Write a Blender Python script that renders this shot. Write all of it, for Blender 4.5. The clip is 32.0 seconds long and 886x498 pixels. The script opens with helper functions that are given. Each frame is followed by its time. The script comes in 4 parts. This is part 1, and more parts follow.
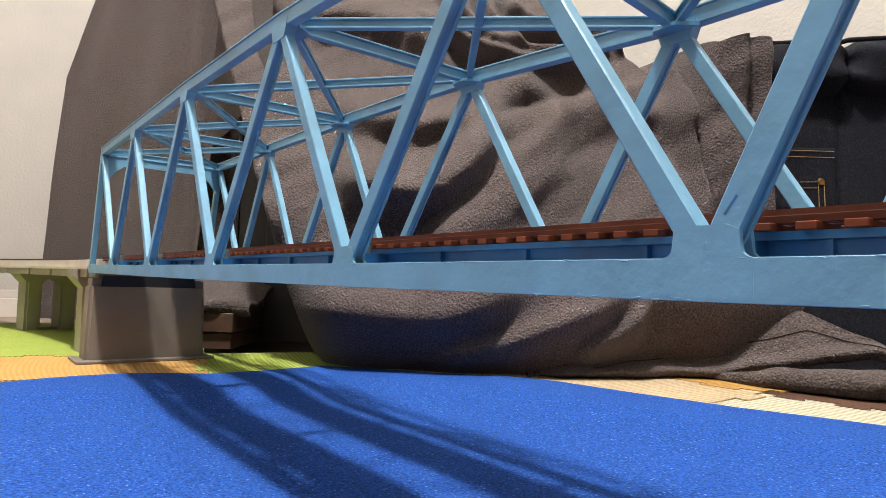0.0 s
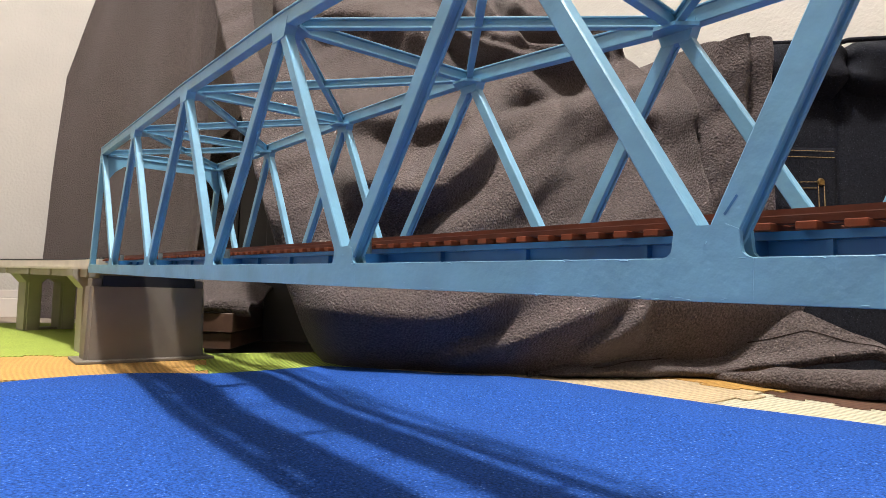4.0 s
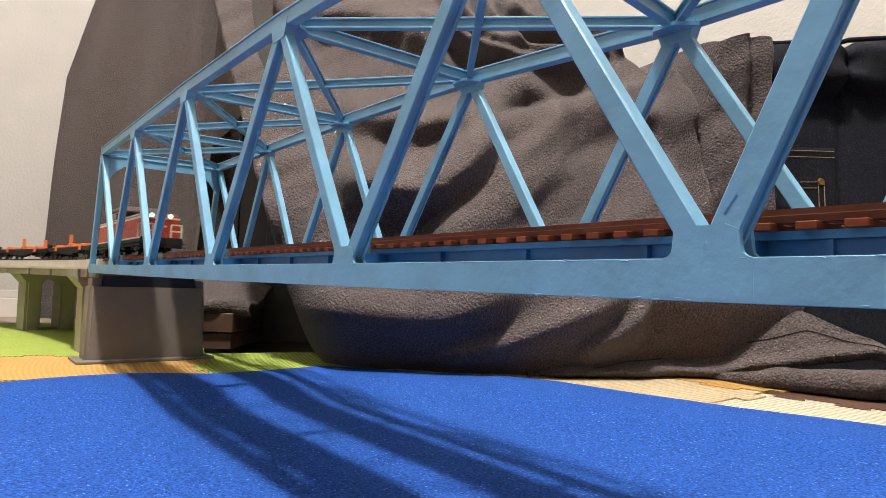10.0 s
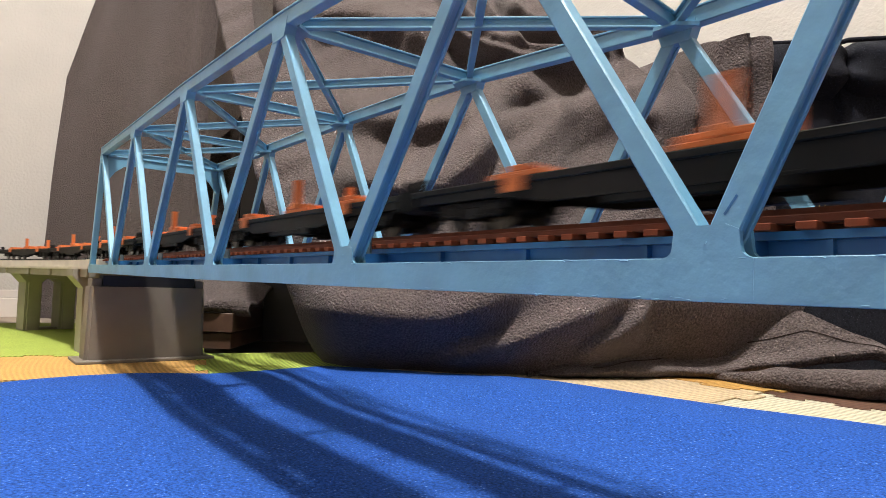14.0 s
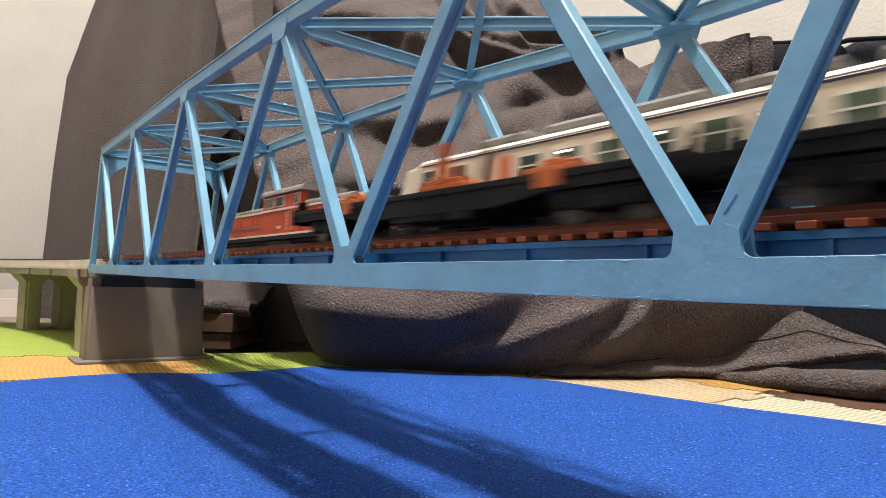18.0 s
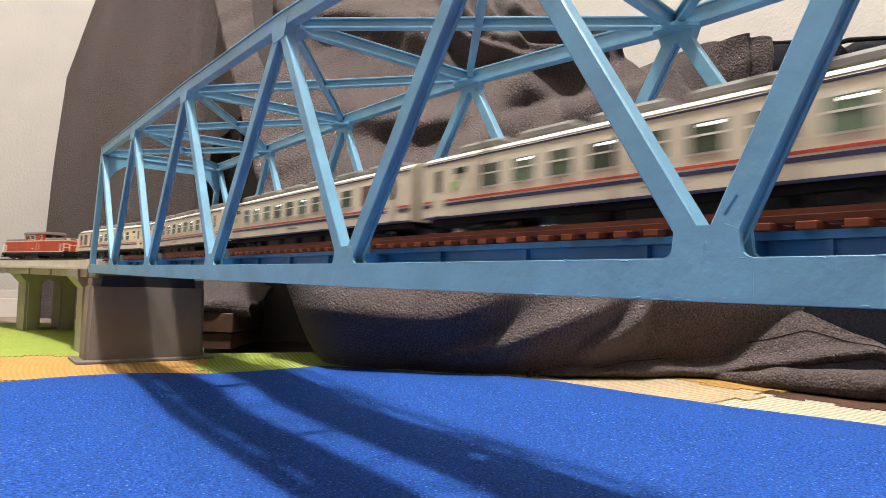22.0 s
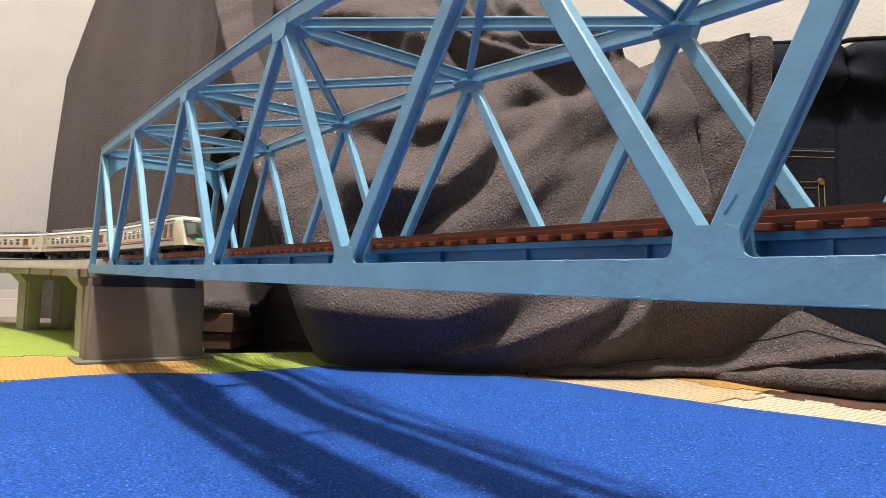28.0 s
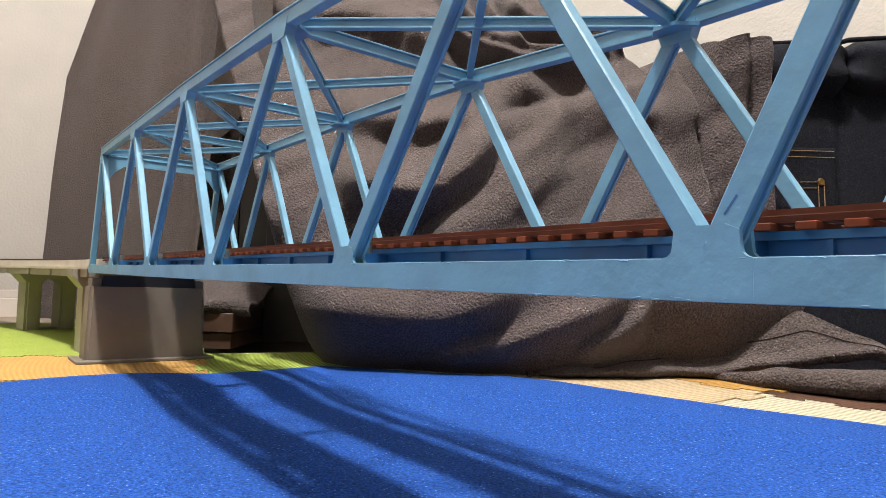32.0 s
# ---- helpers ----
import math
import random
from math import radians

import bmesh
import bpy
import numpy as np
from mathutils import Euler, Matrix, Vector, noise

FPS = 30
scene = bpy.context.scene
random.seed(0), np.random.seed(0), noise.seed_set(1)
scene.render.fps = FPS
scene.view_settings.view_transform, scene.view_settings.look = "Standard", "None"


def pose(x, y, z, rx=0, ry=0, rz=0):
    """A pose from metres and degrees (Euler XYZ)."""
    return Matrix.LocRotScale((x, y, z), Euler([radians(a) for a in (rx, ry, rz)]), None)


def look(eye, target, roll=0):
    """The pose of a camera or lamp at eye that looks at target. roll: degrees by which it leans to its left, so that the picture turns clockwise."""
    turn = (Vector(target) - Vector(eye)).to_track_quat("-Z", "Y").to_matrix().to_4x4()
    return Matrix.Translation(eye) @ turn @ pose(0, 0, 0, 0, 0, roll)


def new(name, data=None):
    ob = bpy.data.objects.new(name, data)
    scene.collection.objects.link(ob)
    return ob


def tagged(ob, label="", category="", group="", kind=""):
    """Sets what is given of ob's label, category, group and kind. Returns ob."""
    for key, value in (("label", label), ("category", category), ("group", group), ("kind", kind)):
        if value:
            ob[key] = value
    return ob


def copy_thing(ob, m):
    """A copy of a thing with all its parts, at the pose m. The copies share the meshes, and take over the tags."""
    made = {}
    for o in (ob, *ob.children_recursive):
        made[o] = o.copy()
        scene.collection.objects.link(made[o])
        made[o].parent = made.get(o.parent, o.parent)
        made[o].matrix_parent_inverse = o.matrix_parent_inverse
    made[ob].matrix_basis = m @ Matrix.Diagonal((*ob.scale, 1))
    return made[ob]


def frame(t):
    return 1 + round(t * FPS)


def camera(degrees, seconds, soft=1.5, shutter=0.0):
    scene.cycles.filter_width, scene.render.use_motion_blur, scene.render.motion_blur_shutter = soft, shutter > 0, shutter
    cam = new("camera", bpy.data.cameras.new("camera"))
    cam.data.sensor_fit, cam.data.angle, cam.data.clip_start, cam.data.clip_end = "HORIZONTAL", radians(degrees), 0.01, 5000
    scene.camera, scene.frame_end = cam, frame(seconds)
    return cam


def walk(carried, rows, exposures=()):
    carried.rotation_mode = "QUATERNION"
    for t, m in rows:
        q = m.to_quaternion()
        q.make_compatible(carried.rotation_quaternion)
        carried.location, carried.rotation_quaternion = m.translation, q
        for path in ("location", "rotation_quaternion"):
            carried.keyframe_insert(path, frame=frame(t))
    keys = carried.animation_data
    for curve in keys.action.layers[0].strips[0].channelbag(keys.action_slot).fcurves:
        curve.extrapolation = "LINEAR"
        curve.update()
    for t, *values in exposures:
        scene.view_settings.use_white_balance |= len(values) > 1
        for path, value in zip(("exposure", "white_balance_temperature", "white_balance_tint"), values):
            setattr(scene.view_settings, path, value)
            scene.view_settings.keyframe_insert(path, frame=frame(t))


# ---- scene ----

# camera: stands still, low beside the bridge
cam = camera(69.4, 32.0, soft=0.75, shutter=1.0)
EYE = Vector((0.7895, -0.1151, 0.0922))
WAY = Vector((-0.79202, 0.60810, 0.05397))
VIEW = look(EYE, EYE + WAY, 1.81)
walk(cam, [(0.0, VIEW), (32.0, VIEW)], [(0.0, 0.0), (32.0, 0.0)])

# ---------------------------------------------------------------- light
world = bpy.data.worlds.new("room_dark")
scene.world = world
world.use_nodes = True
world.node_tree.nodes["Background"].inputs["Color"].default_value = (1.0, 0.93, 0.85, 1)
world.node_tree.nodes["Background"].inputs["Strength"].default_value = 0.004

LAMP = Vector((0.70, -0.27, 2.25))
lamp_data = bpy.data.lights.new("ceiling_lamp_light", "POINT")
lamp_data.shadow_soft_size, lamp_data.energy = 0.085, 305
lamp_data.color = (1.0, 0.965, 0.925)
lamp_light = new("ceiling_lamp_light", lamp_data)
lamp_light.matrix_world = Matrix.Translation(LAMP)

# ---------------------------------------------------------------- materials
def mat(name, color, rough=0.6, metal=0.0, var=0.12, scale=60.0, bump=0.2, bscale=300.0, spec=0.5, tint=None, dist=0.001,
        random_tone=0.0, detail=4.0, sheen=0.0, coat=0.0, speck=None, ribs=0.0, dots=0.0):
    """A painted, printed or woven surface: tone varies at a coarse and a fine scale, with fine relief."""
    m = bpy.data.materials.new(name)
    m.use_nodes = True
    nt = m.node_tree
    n, l = nt.nodes, nt.links
    b = n["Principled BSDF"]
    b.inputs["Roughness"].default_value = rough
    b.inputs["Metallic"].default_value = metal
    b.inputs["Specular IOR Level"].default_value = spec
    b.inputs["Sheen Weight"].default_value = sheen
    b.inputs["Coat Weight"].default_value = coat
    tc = n.new("ShaderNodeTexCoord")
    big = n.new("ShaderNodeTexNoise")
    big.inputs["Scale"].default_value, big.inputs["Detail"].default_value = scale, detail
    fine = n.new("ShaderNodeTexNoise")
    fine.inputs["Scale"].default_value, fine.inputs["Detail"].default_value = bscale, 3.0
    l.new(tc.outputs["Object"], big.inputs["Vector"])
    l.new(tc.outputs["Object"], fine.inputs["Vector"])
    ramp = n.new("ShaderNodeMix")
    ramp.data_type = "RGBA"
    c = color
    t = tint or tuple(v * (1 - 2 * var) for v in c)
    ramp.inputs[6].default_value = (*t, 1)
    ramp.inputs[7].default_value = (*[min(1, v * (1 + var * 0.5)) for v in c], 1)
    mr = n.new("ShaderNodeMapRange")
    mr.inputs["From Min"].default_value, mr.inputs["From Max"].default_value = 0.3, 0.62
    l.new(big.outputs["Fac"], mr.inputs["Value"])
    l.new(mr.outputs["Result"], ramp.inputs[0])
    out = ramp.outputs[2]
    if random_tone:
        oi = n.new("ShaderNodeObjectInfo")
        hsv = n.new("ShaderNodeHueSaturation")
        m2 = n.new("ShaderNodeMapRange")
        m2.inputs["To Min"].default_value, m2.inputs["To Max"].default_value = 1 - random_tone, 1 + random_tone
        l.new(oi.outputs["Random"], m2.inputs["Value"])
        l.new(m2.outputs["Result"], hsv.inputs["Value"])
        l.new(out, hsv.inputs["Color"])
        out = hsv.outputs["Color"]
    if speck:
        sp = n.new("ShaderNodeTexNoise")
        sp.inputs["Scale"].default_value, sp.inputs["Detail"].default_value = speck[2], 2.0
        l.new(tc.outputs["Object"], sp.inputs["Vector"])
        sr = n.new("ShaderNodeMapRange")
        sr.inputs["From Min"].default_value, sr.inputs["From Max"].default_value = speck[1], speck[1] + 0.07
        l.new(sp.outputs["Fac"], sr.inputs["Value"])
        mx = n.new("ShaderNodeMix")
        mx.data_type = "RGBA"
        mx.inputs[7].default_value = (*speck[0], 1)
        l.new(sr.outputs["Result"], mx.inputs[0])
        l.new(out, mx.inputs[6])
        out = mx.outputs[2]
    height = fine.outputs["Fac"]
    if ribs or dots:
        if ribs:
            wv = n.new("ShaderNodeTexWave")
            wv.bands_direction = "DIAGONAL"
            wv.inputs["Scale"].default_value, wv.inputs["Distortion"].default_value = 0.444 / ribs, 0.4
            l.new(tc.outputs["Object"], wv.inputs["Vector"])
            relief = wv.outputs["Fac"]
        else:
            vo = n.new("ShaderNodeTexVoronoi")
            vo.inputs["Scale"].default_value, vo.inputs["Randomness"].default_value = 1.0 / dots, 0.15
            l.new(tc.outputs["Object"], vo.inputs["Vector"])
            relief = vo.outputs["Distance"]
        height = relief
        # shade in the hollows of ribs and dimples goes into the colour too
        hollow_shade = n.new("ShaderNodeMix")
        hollow_shade.data_type, hollow_shade.blend_type = "RGBA", "MULTIPLY"
        hollow_shade.inputs[0].default_value = 0.55 if ribs else 0.75
        l.new(out, hollow_shade.inputs[6])
        l.new(relief, hollow_shade.inputs[7])
        out = hollow_shade.outputs[2]
    l.new(out, b.inputs["Base Color"])
    if bump:
        bp = n.new("ShaderNodeBump")
        bp.inputs["Strength"].default_value, bp.inputs["Distance"].default_value = bump, dist
        l.new(height, bp.inputs["Height"])
        l.new(bp.outputs["Normal"], b.inputs["Normal"])
    return m


def glow(name, color, strength):
    m = bpy.data.materials.new(name)
    m.use_nodes = True
    b = m.node_tree.nodes["Principled BSDF"]
    b.inputs["Base Color"].default_value = (*color, 1)
    b.inputs["Emission Color"].default_value = (*color, 1)
    b.inputs["Emission Strength"].default_value = strength
    return m


M_BLUE = mat("sky_blue_model_paint", (0.132, 0.335, 0.490), 0.46, spec=0.75, var=0.10, scale=45, bump=0.3, bscale=330, dist=0.0006)
M_DECK = mat("deck_blue_plastic", (0.022, 0.135, 0.32), 0.45, var=0.15, scale=60, bump=0.1, bscale=300, dist=0.0004)
M_SLEEPER = mat("red_brown_sleeper_plastic", (0.215, 0.047, 0.018), 0.7, spec=0.25, var=0.15, scale=120, bump=0.15, bscale=500, dist=0.0003, random_tone=0.14)
M_RAIL = mat("rust_painted_rail", (0.115, 0.028, 0.013), 0.65, spec=0.25, var=0.15, scale=90, bump=0.1, bscale=400, dist=0.0002)
M_PIER = mat("grey_brown_pier_plastic", (0.17, 0.145, 0.12), 0.5, var=0.06, scale=25, bump=0.15, bscale=500, dist=0.0003)
M_VIADUCT = mat("concrete_grey_viaduct_plastic", (0.52, 0.47, 0.39), 0.6, var=0.08, scale=30, bump=0.12, bscale=500, dist=0.0003)
M_VPIER = mat("olive_grey_pier_plastic", (0.30, 0.275, 0.225), 0.5, var=0.06, scale=30, bump=0.1, bscale=500, dist=0.0003)
M_BLACK = mat("black_plastic", (0.012, 0.012, 0.013), 0.45, var=0.2, scale=80, bump=0.1, bscale=400, dist=0.0003)
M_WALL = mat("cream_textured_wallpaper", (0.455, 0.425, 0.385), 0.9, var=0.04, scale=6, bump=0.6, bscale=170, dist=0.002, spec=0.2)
# paler paper for walls out of view, added to throw light back
M_BOUNCEWALL = mat("bounce_white_wallpaper", (0.70, 0.68, 0.65), 0.9, var=0.03, scale=6, bump=0.4, bscale=170, dist=0.002, spec=0.2)
M_CEIL = mat("white_ceiling_paper", (0.72, 0.71, 0.69), 0.9, var=0.03, scale=5, bump=0.3, bscale=150, dist=0.002, spec=0.2)
M_SKIRT = mat("white_skirting_board", (0.55, 0.50, 0.45), 0.45, var=0.04, scale=8, bump=0.05, bscale=200, dist=0.0005)
M_FLOORWOOD = mat("pale_wood_floor", (0.30, 0.23, 0.165), 0.4, var=0.2, scale=12, bump=0.1, bscale=120, dist=0.0005)
M_GREEN = mat("lime_green_foam", (0.40, 0.50, 0.09), 0.75, var=0.05, scale=20, bump=0.7, dist=0.0012, spec=0.3, ribs=0.0046)
M_ORANGE = mat("orange_foam", (0.66, 0.37, 0.11), 0.75, var=0.05, scale=20, bump=0.7, dist=0.0012, spec=0.3, ribs=0.0046)
M_AMBER = mat("amber_dimpled_foam", (0.66, 0.36, 0.09), 0.75, var=0.05, scale=20, bump=0.7, dist=0.0030, spec=0.3, dots=0.0056)
M_PEACH = mat("peach_foam", (0.78, 0.60, 0.37), 0.75, var=0.04, scale=20, bump=0.7, dist=0.0030, spec=0.3, dots=0.0056)
M_CREAM = mat("cream_foam", (0.80, 0.75, 0.54), 0.75, var=0.04, scale=20, bump=0.7, dist=0.0030, spec=0.3, dots=0.0056)
M_BROWN = mat("brown_foam", (0.13, 0.06, 0.035), 0.75, var=0.06, scale=20, bump=0.5, dist=0.0010, spec=0.3, dots=0.0056)
M_RUG = mat("royal_blue_carpet", (0.020, 0.082, 0.345), 0.9, var=0.30, scale=620, bump=1.0, bscale=800, dist=0.0016, spec=0.12, speck=((0.20, 0.30, 0.58), 0.672, 620.0))
M_FLEECE = mat("grey_brown_fleece", (0.094, 0.074, 0.070), 0.95, var=0.26, scale=480, bump=1.0, bscale=420, dist=0.0034, spec=0.08, sheen=0.08)
M_SEAM = mat("dark_brown_seam_thread", (0.028, 0.019, 0.016), 0.95, var=0.2, scale=500, bump=0.2, bscale=900, spec=0.1)
M_DENIM = mat("dark_indigo_denim", (0.0105, 0.011, 0.0155), 0.9, var=0.35, scale=500, bump=0.9, bscale=1300, dist=0.0008, spec=0.1, speck=((0.085, 0.085, 0.105), 0.665, 900.0))
M_THREAD = mat("ochre_thread", (0.42, 0.27, 0.10), 0.8, var=0.1, scale=800, bump=0.2, bscale=1500)
M_BRASS = mat("aged_brass", (0.40, 0.26, 0.10), 0.4, metal=1.0, var=0.2, scale=300, bump=0.1, bscale=900)
M_PIN = mat("grey_pin_metal", (0.22, 0.25, 0.25), 0.4, metal=0.6, var=0.1, scale=200, bump=0.05, bscale=600, dist=0.0001)


# ---------------------------------------------------------------- mesh helpers
def mesh_ob(name, bm, material, parent=None, label="", smooth=False):
    me = bpy.data.meshes.new(name)
    bm.normal_update()
    bm.to_mesh(me)
    bm.free()
    if material:
        me.materials.append(material)
    if smooth:
        for poly in me.polygons:
            poly.use_smooth = True
    ob = new(name, me)
    if parent:
        ob.parent = parent
    if label:
        ob["label"] = label
    return ob


def part(name, bm, material, parent, label="", smooth=False):
    return mesh_ob(name, bm, material, parent, label, smooth)


def share(name, me, parent, m):
    ob = new(name, me)
    ob.parent = parent
    ob.matrix_basis = m
    return ob


def empty(name, m=None):
    ob = new(name)
    if m is not None:
        ob.matrix_world = m
    return ob


def box(bm, x0, x1, y0, y1, z0, z1, bevel=0.0, seg=1):
    r = bmesh.ops.create_cube(bm, size=1.0)
    vs = r["verts"]
    bmesh.ops.transform(bm, verts=vs, matrix=Matrix.Translation(((x0 + x1) / 2, (y0 + y1) / 2, (z0 + z1) / 2)) @ Matrix.Diagonal((x1 - x0, y1 - y0, z1 - z0, 1)))
    if bevel:
        es = list({e for v in vs for e in v.link_edges})
        bmesh.ops.bevel(bm, geom=es, offset=bevel, segments=seg, affect="EDGES", profile=0.5)
    return bm


def boxes(*rows, bevel=0.0):
    bm = bmesh.new()
    for r in rows:
        box(bm, *r, bevel=bevel)
    return bm


def beam(bm, a, b, side, w, d, bevel=0.0005):
    """A bar from a to b. side: the way of its depth d; w is its width across."""
    a, b, side = Vector(a), Vector(b), Vector(side).normalized()
    ax = (b - a).normalized()
    up = side.cross(ax).normalized()
    sd = ax.cross(up).normalized()
    m = Matrix((ax, up, sd)).transposed().to_4x4()
    m.translation = (a + b) / 2
    r = bmesh.ops.create_cube(bm, size=1.0)
    bmesh.ops.transform(bm, verts=r["verts"], matrix=m @ Matrix.Diagonal(((b - a).length, w, d, 1)))
    if bevel:
        es = [e for e in {e for v in r["verts"] for e in v.link_edges} if abs((e.verts[0].co - e.verts[1].co).normalized().dot(ax)) > 0.99]
        bmesh.ops.bevel(bm, geom=es, offset=bevel, segments=1, affect="EDGES", profile=0.5)
    return bm


def prism(bm, pts, z0, z1, m=None):
    """A plate: the outline pts (x, y) between the heights z0 and z1, then moved by m."""
    lo = [bm.verts.new((x, y, z0)) for x, y in pts]
    hi = [bm.verts.new((x, y, z1)) for x, y in pts]
    n = len(pts)
    bm.faces.new(list(reversed(lo)))
    bm.faces.new(hi)
    for i in range(n):
        bm.faces.new((lo[i], lo[(i + 1) % n], hi[(i + 1) % n], hi[i]))
    if m is not None:
        bmesh.ops.transform(bm, verts=lo + hi, matrix=m)
    return bm


def cyl(bm, r, depth, m, seg=16, r2=None):
    res = bmesh.ops.create_cone(bm, cap_ends=True, segments=seg, radius1=r, radius2=r if r2 is None else r2, depth=depth, matrix=m)
    return res["verts"]


# ---------------------------------------------------------------- plan
Z0 = 0.09            # underside of the bridge above the floor
W_IN = 0.1175        # near face of the far truss
TD = 0.0054           # depth of a truss
UL = [0.0300, 0.1422, 0.2780, 0.4235, 0.5787, 0.7225, 0.8560, 1.0050]     # lower panel points
UL_FAR = [0.0300, 0.1422, 0.2780, 0.4235, 0.5787, 0.7060, 0.8400, 1.0050]
UN_NEAR = [0.0640, 0.2059, 0.3540, 0.5085, 0.6540, 0.7720, 0.9350]        # upper panel points
UN_FAR = [0.0640, 0.2059, 0.3540, 0.5061, 0.6400, 0.7520, 0.9350]
HN = [0.1270, 0.1278, 0.1287, 0.1261, 0.1173, 0.1173, 0.1200]
CH, CD = 0.0085, 0.0115          # height and depth of the lower chord
V_NEAR, V_FAR = 0.031, 0.0905       # the two tracks
RAIL_Z = Z0 + 0.0199


def sag(u):
    return Z0 + 0.0079 * (u - 0.544) ** 2


def up(u, h):
    return sag(u) + h


# ---------------------------------------------------------------- setting
floor = tagged(mesh_ob("floor", boxes((-0.93, 6.9, -3.5, 1.14, -0.05, -0.012)), M_FLOORWOOD), "pale wooden floor under the foam mats", "floor", kind="structure")
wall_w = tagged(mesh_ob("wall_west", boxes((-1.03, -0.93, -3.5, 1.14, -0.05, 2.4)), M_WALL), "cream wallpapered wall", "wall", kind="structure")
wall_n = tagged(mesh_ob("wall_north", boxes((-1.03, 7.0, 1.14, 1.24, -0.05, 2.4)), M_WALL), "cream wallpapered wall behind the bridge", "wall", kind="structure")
# east and south walls are unseen and whitened to bounce light
wall_e = tagged(mesh_ob("wall_east", boxes((6.9, 7.0, -3.5, 1.14, -0.05, 2.4)), M_BOUNCEWALL), "unseen wall papered white to bounce light", "wall", kind="structure")
wall_s = tagged(mesh_ob("wall_south", boxes((-1.03, 7.0, -3.6, -3.5, -0.05, 2.4)), M_BOUNCEWALL), "cream wallpapered wall", "wall", kind="structure")
ceiling = tagged(mesh_ob("ceiling", boxes((-1.03, 7.0, -3.6, 1.24, 2.4, 2.5)), M_CEIL), "white papered ceiling", "ceiling", kind="structure")

# skirting board, rug, mats
tagged(mesh_ob("baseboard", boxes((-0.93, -0.918, -3.5, 1.14, -0.012, 0.03), (-0.93, -0.922, -3.5, 1.14, 0.03, 0.048), bevel=0.001), M_SKIRT), "pale painted skirting board", "skirting", kind="structure")
tagged(mesh_ob("baseboard", boxes((-0.918, 6.9, 1.128, 1.14, -0.012, 0.048), bevel=0.001), M_SKIRT), "pale painted skirting board", "skirting", kind="structure")

rug_pts = [(0.22, -0.22), (0.176, -0.082), (0.166, -0.055), (0.161, -0.022), (0.162, 0.013), (0.173, 0.044), (0.195, 0.080), (0.195, 0.120), (0.190, 0.165), (0.188, 0.194),
           (0.215, 0.225), (0.28, 0.275), (0.33, 0.325), (0.372, 0.346), (0.439, 0.356), (0.487, 0.366), (0.531, 0.375), (0.601, 0.399), (0.75, 0.44), (1.12, 0.48), (1.12, -0.22)]


def edge_dist(x, y, pts):
    """Distance from (x, y) to the outline pts, negative outside it."""
    best, inside = 9.0, False
    for (x0, y0), (x1, y1) in zip(pts, pts[1:] + pts[:1]):
        t = ((x - x0) * (x1 - x0) + (y - y0) * (y1 - y0)) / ((x1 - x0) ** 2 + (y1 - y0) ** 2)
        t = max(0.0, min(1.0, t))
        best = min(best, math.hypot(x - x0 - t * (x1 - x0), y - y0 - t * (y1 - y0)))
        if (y0 > y) != (y1 > y) and x < x0 + (y - y0) * (x1 - x0) / (y1 - y0):
            inside = not inside
    return best if inside else -best


def rug_z(x, y):
    """The rug laps over the edges of the foam mats and sinks to the floor away from them."""
    k = max(0.0, min(1.0, (edge_dist(x, y, rug_pts) - 0.045) / 0.10)) if x < 0.9 else 1.0
    return 0.0035 - 0.0095 * k * k * (3 - 2 * k)


bm = bmesh.new()
rim = [bm.verts.new((x, y, rug_z(x, y))) for x, y in rug_pts]
bm.faces.new(rim)
for i in range(1, 60):
    for co, no in (((0.15 + i * 0.0225, 0, 0), (1, 0, 0)), ((0, -0.46 + i * 0.0165, 0), (0, 1, 0))):
        bmesh.ops.bisect_plane(bm, geom=bm.verts[:] + bm.edges[:] + bm.faces[:], plane_co=co, plane_no=no)
for v in bm.verts:
    v.co.z = rug_z(v.co.x, v.co.y)
skirt = bmesh.ops.extrude_face_region(bm, geom=bm.faces[:])
for g in skirt["geom"]:
    if isinstance(g, bmesh.types.BMVert):
        g.co.z -= 0.0033
bmesh.ops.recalc_face_normals(bm, faces=bm.faces)
rug = tagged(mesh_ob("rug", bm, M_RUG, smooth=False), "royal blue short-pile rug with pale flecks", "rug")


def mat_tile(x0, x1, y0, y1, material, label, teeth=(0, 0, 0, 0), pitch=0.056, depth=0.012, m=None, top=0.0):
    """A play mat on the floor. teeth: 1 for each side (front, +x, back, -x) that shows its jigsaw teeth."""
    cs = [(x0, y0), (x1, y0), (x1, y1), (x0, y1)]
    pts = []
    for k in range(4):
        a, b = Vector(cs[k]), Vector(cs[(k + 1) % 4])
        ax = (b - a).normalized()
        nrm = Vector((ax.y, -ax.x))
        L = (b - a).length
        pts.append(tuple(a))
        if teeth[k]:
            n = int(L / pitch)
            for i in range(n):
                c = a + ax * (L / n) * (i + 0.5)
                for s, o in ((-0.20, 0), (-0.27, 0.75), (-0.20, 1), (0.20, 1), (0.27, 0.75), (0.20, 0)):
                    pts.append(tuple(c + ax * (L / n) * s + nrm * depth * o))
    bm = prism(bmesh.new(), pts, -0.012, top, m)
    return tagged(mesh_ob("foam_mat", bm, material), label, "foam mat", "jigsaw foam mats")


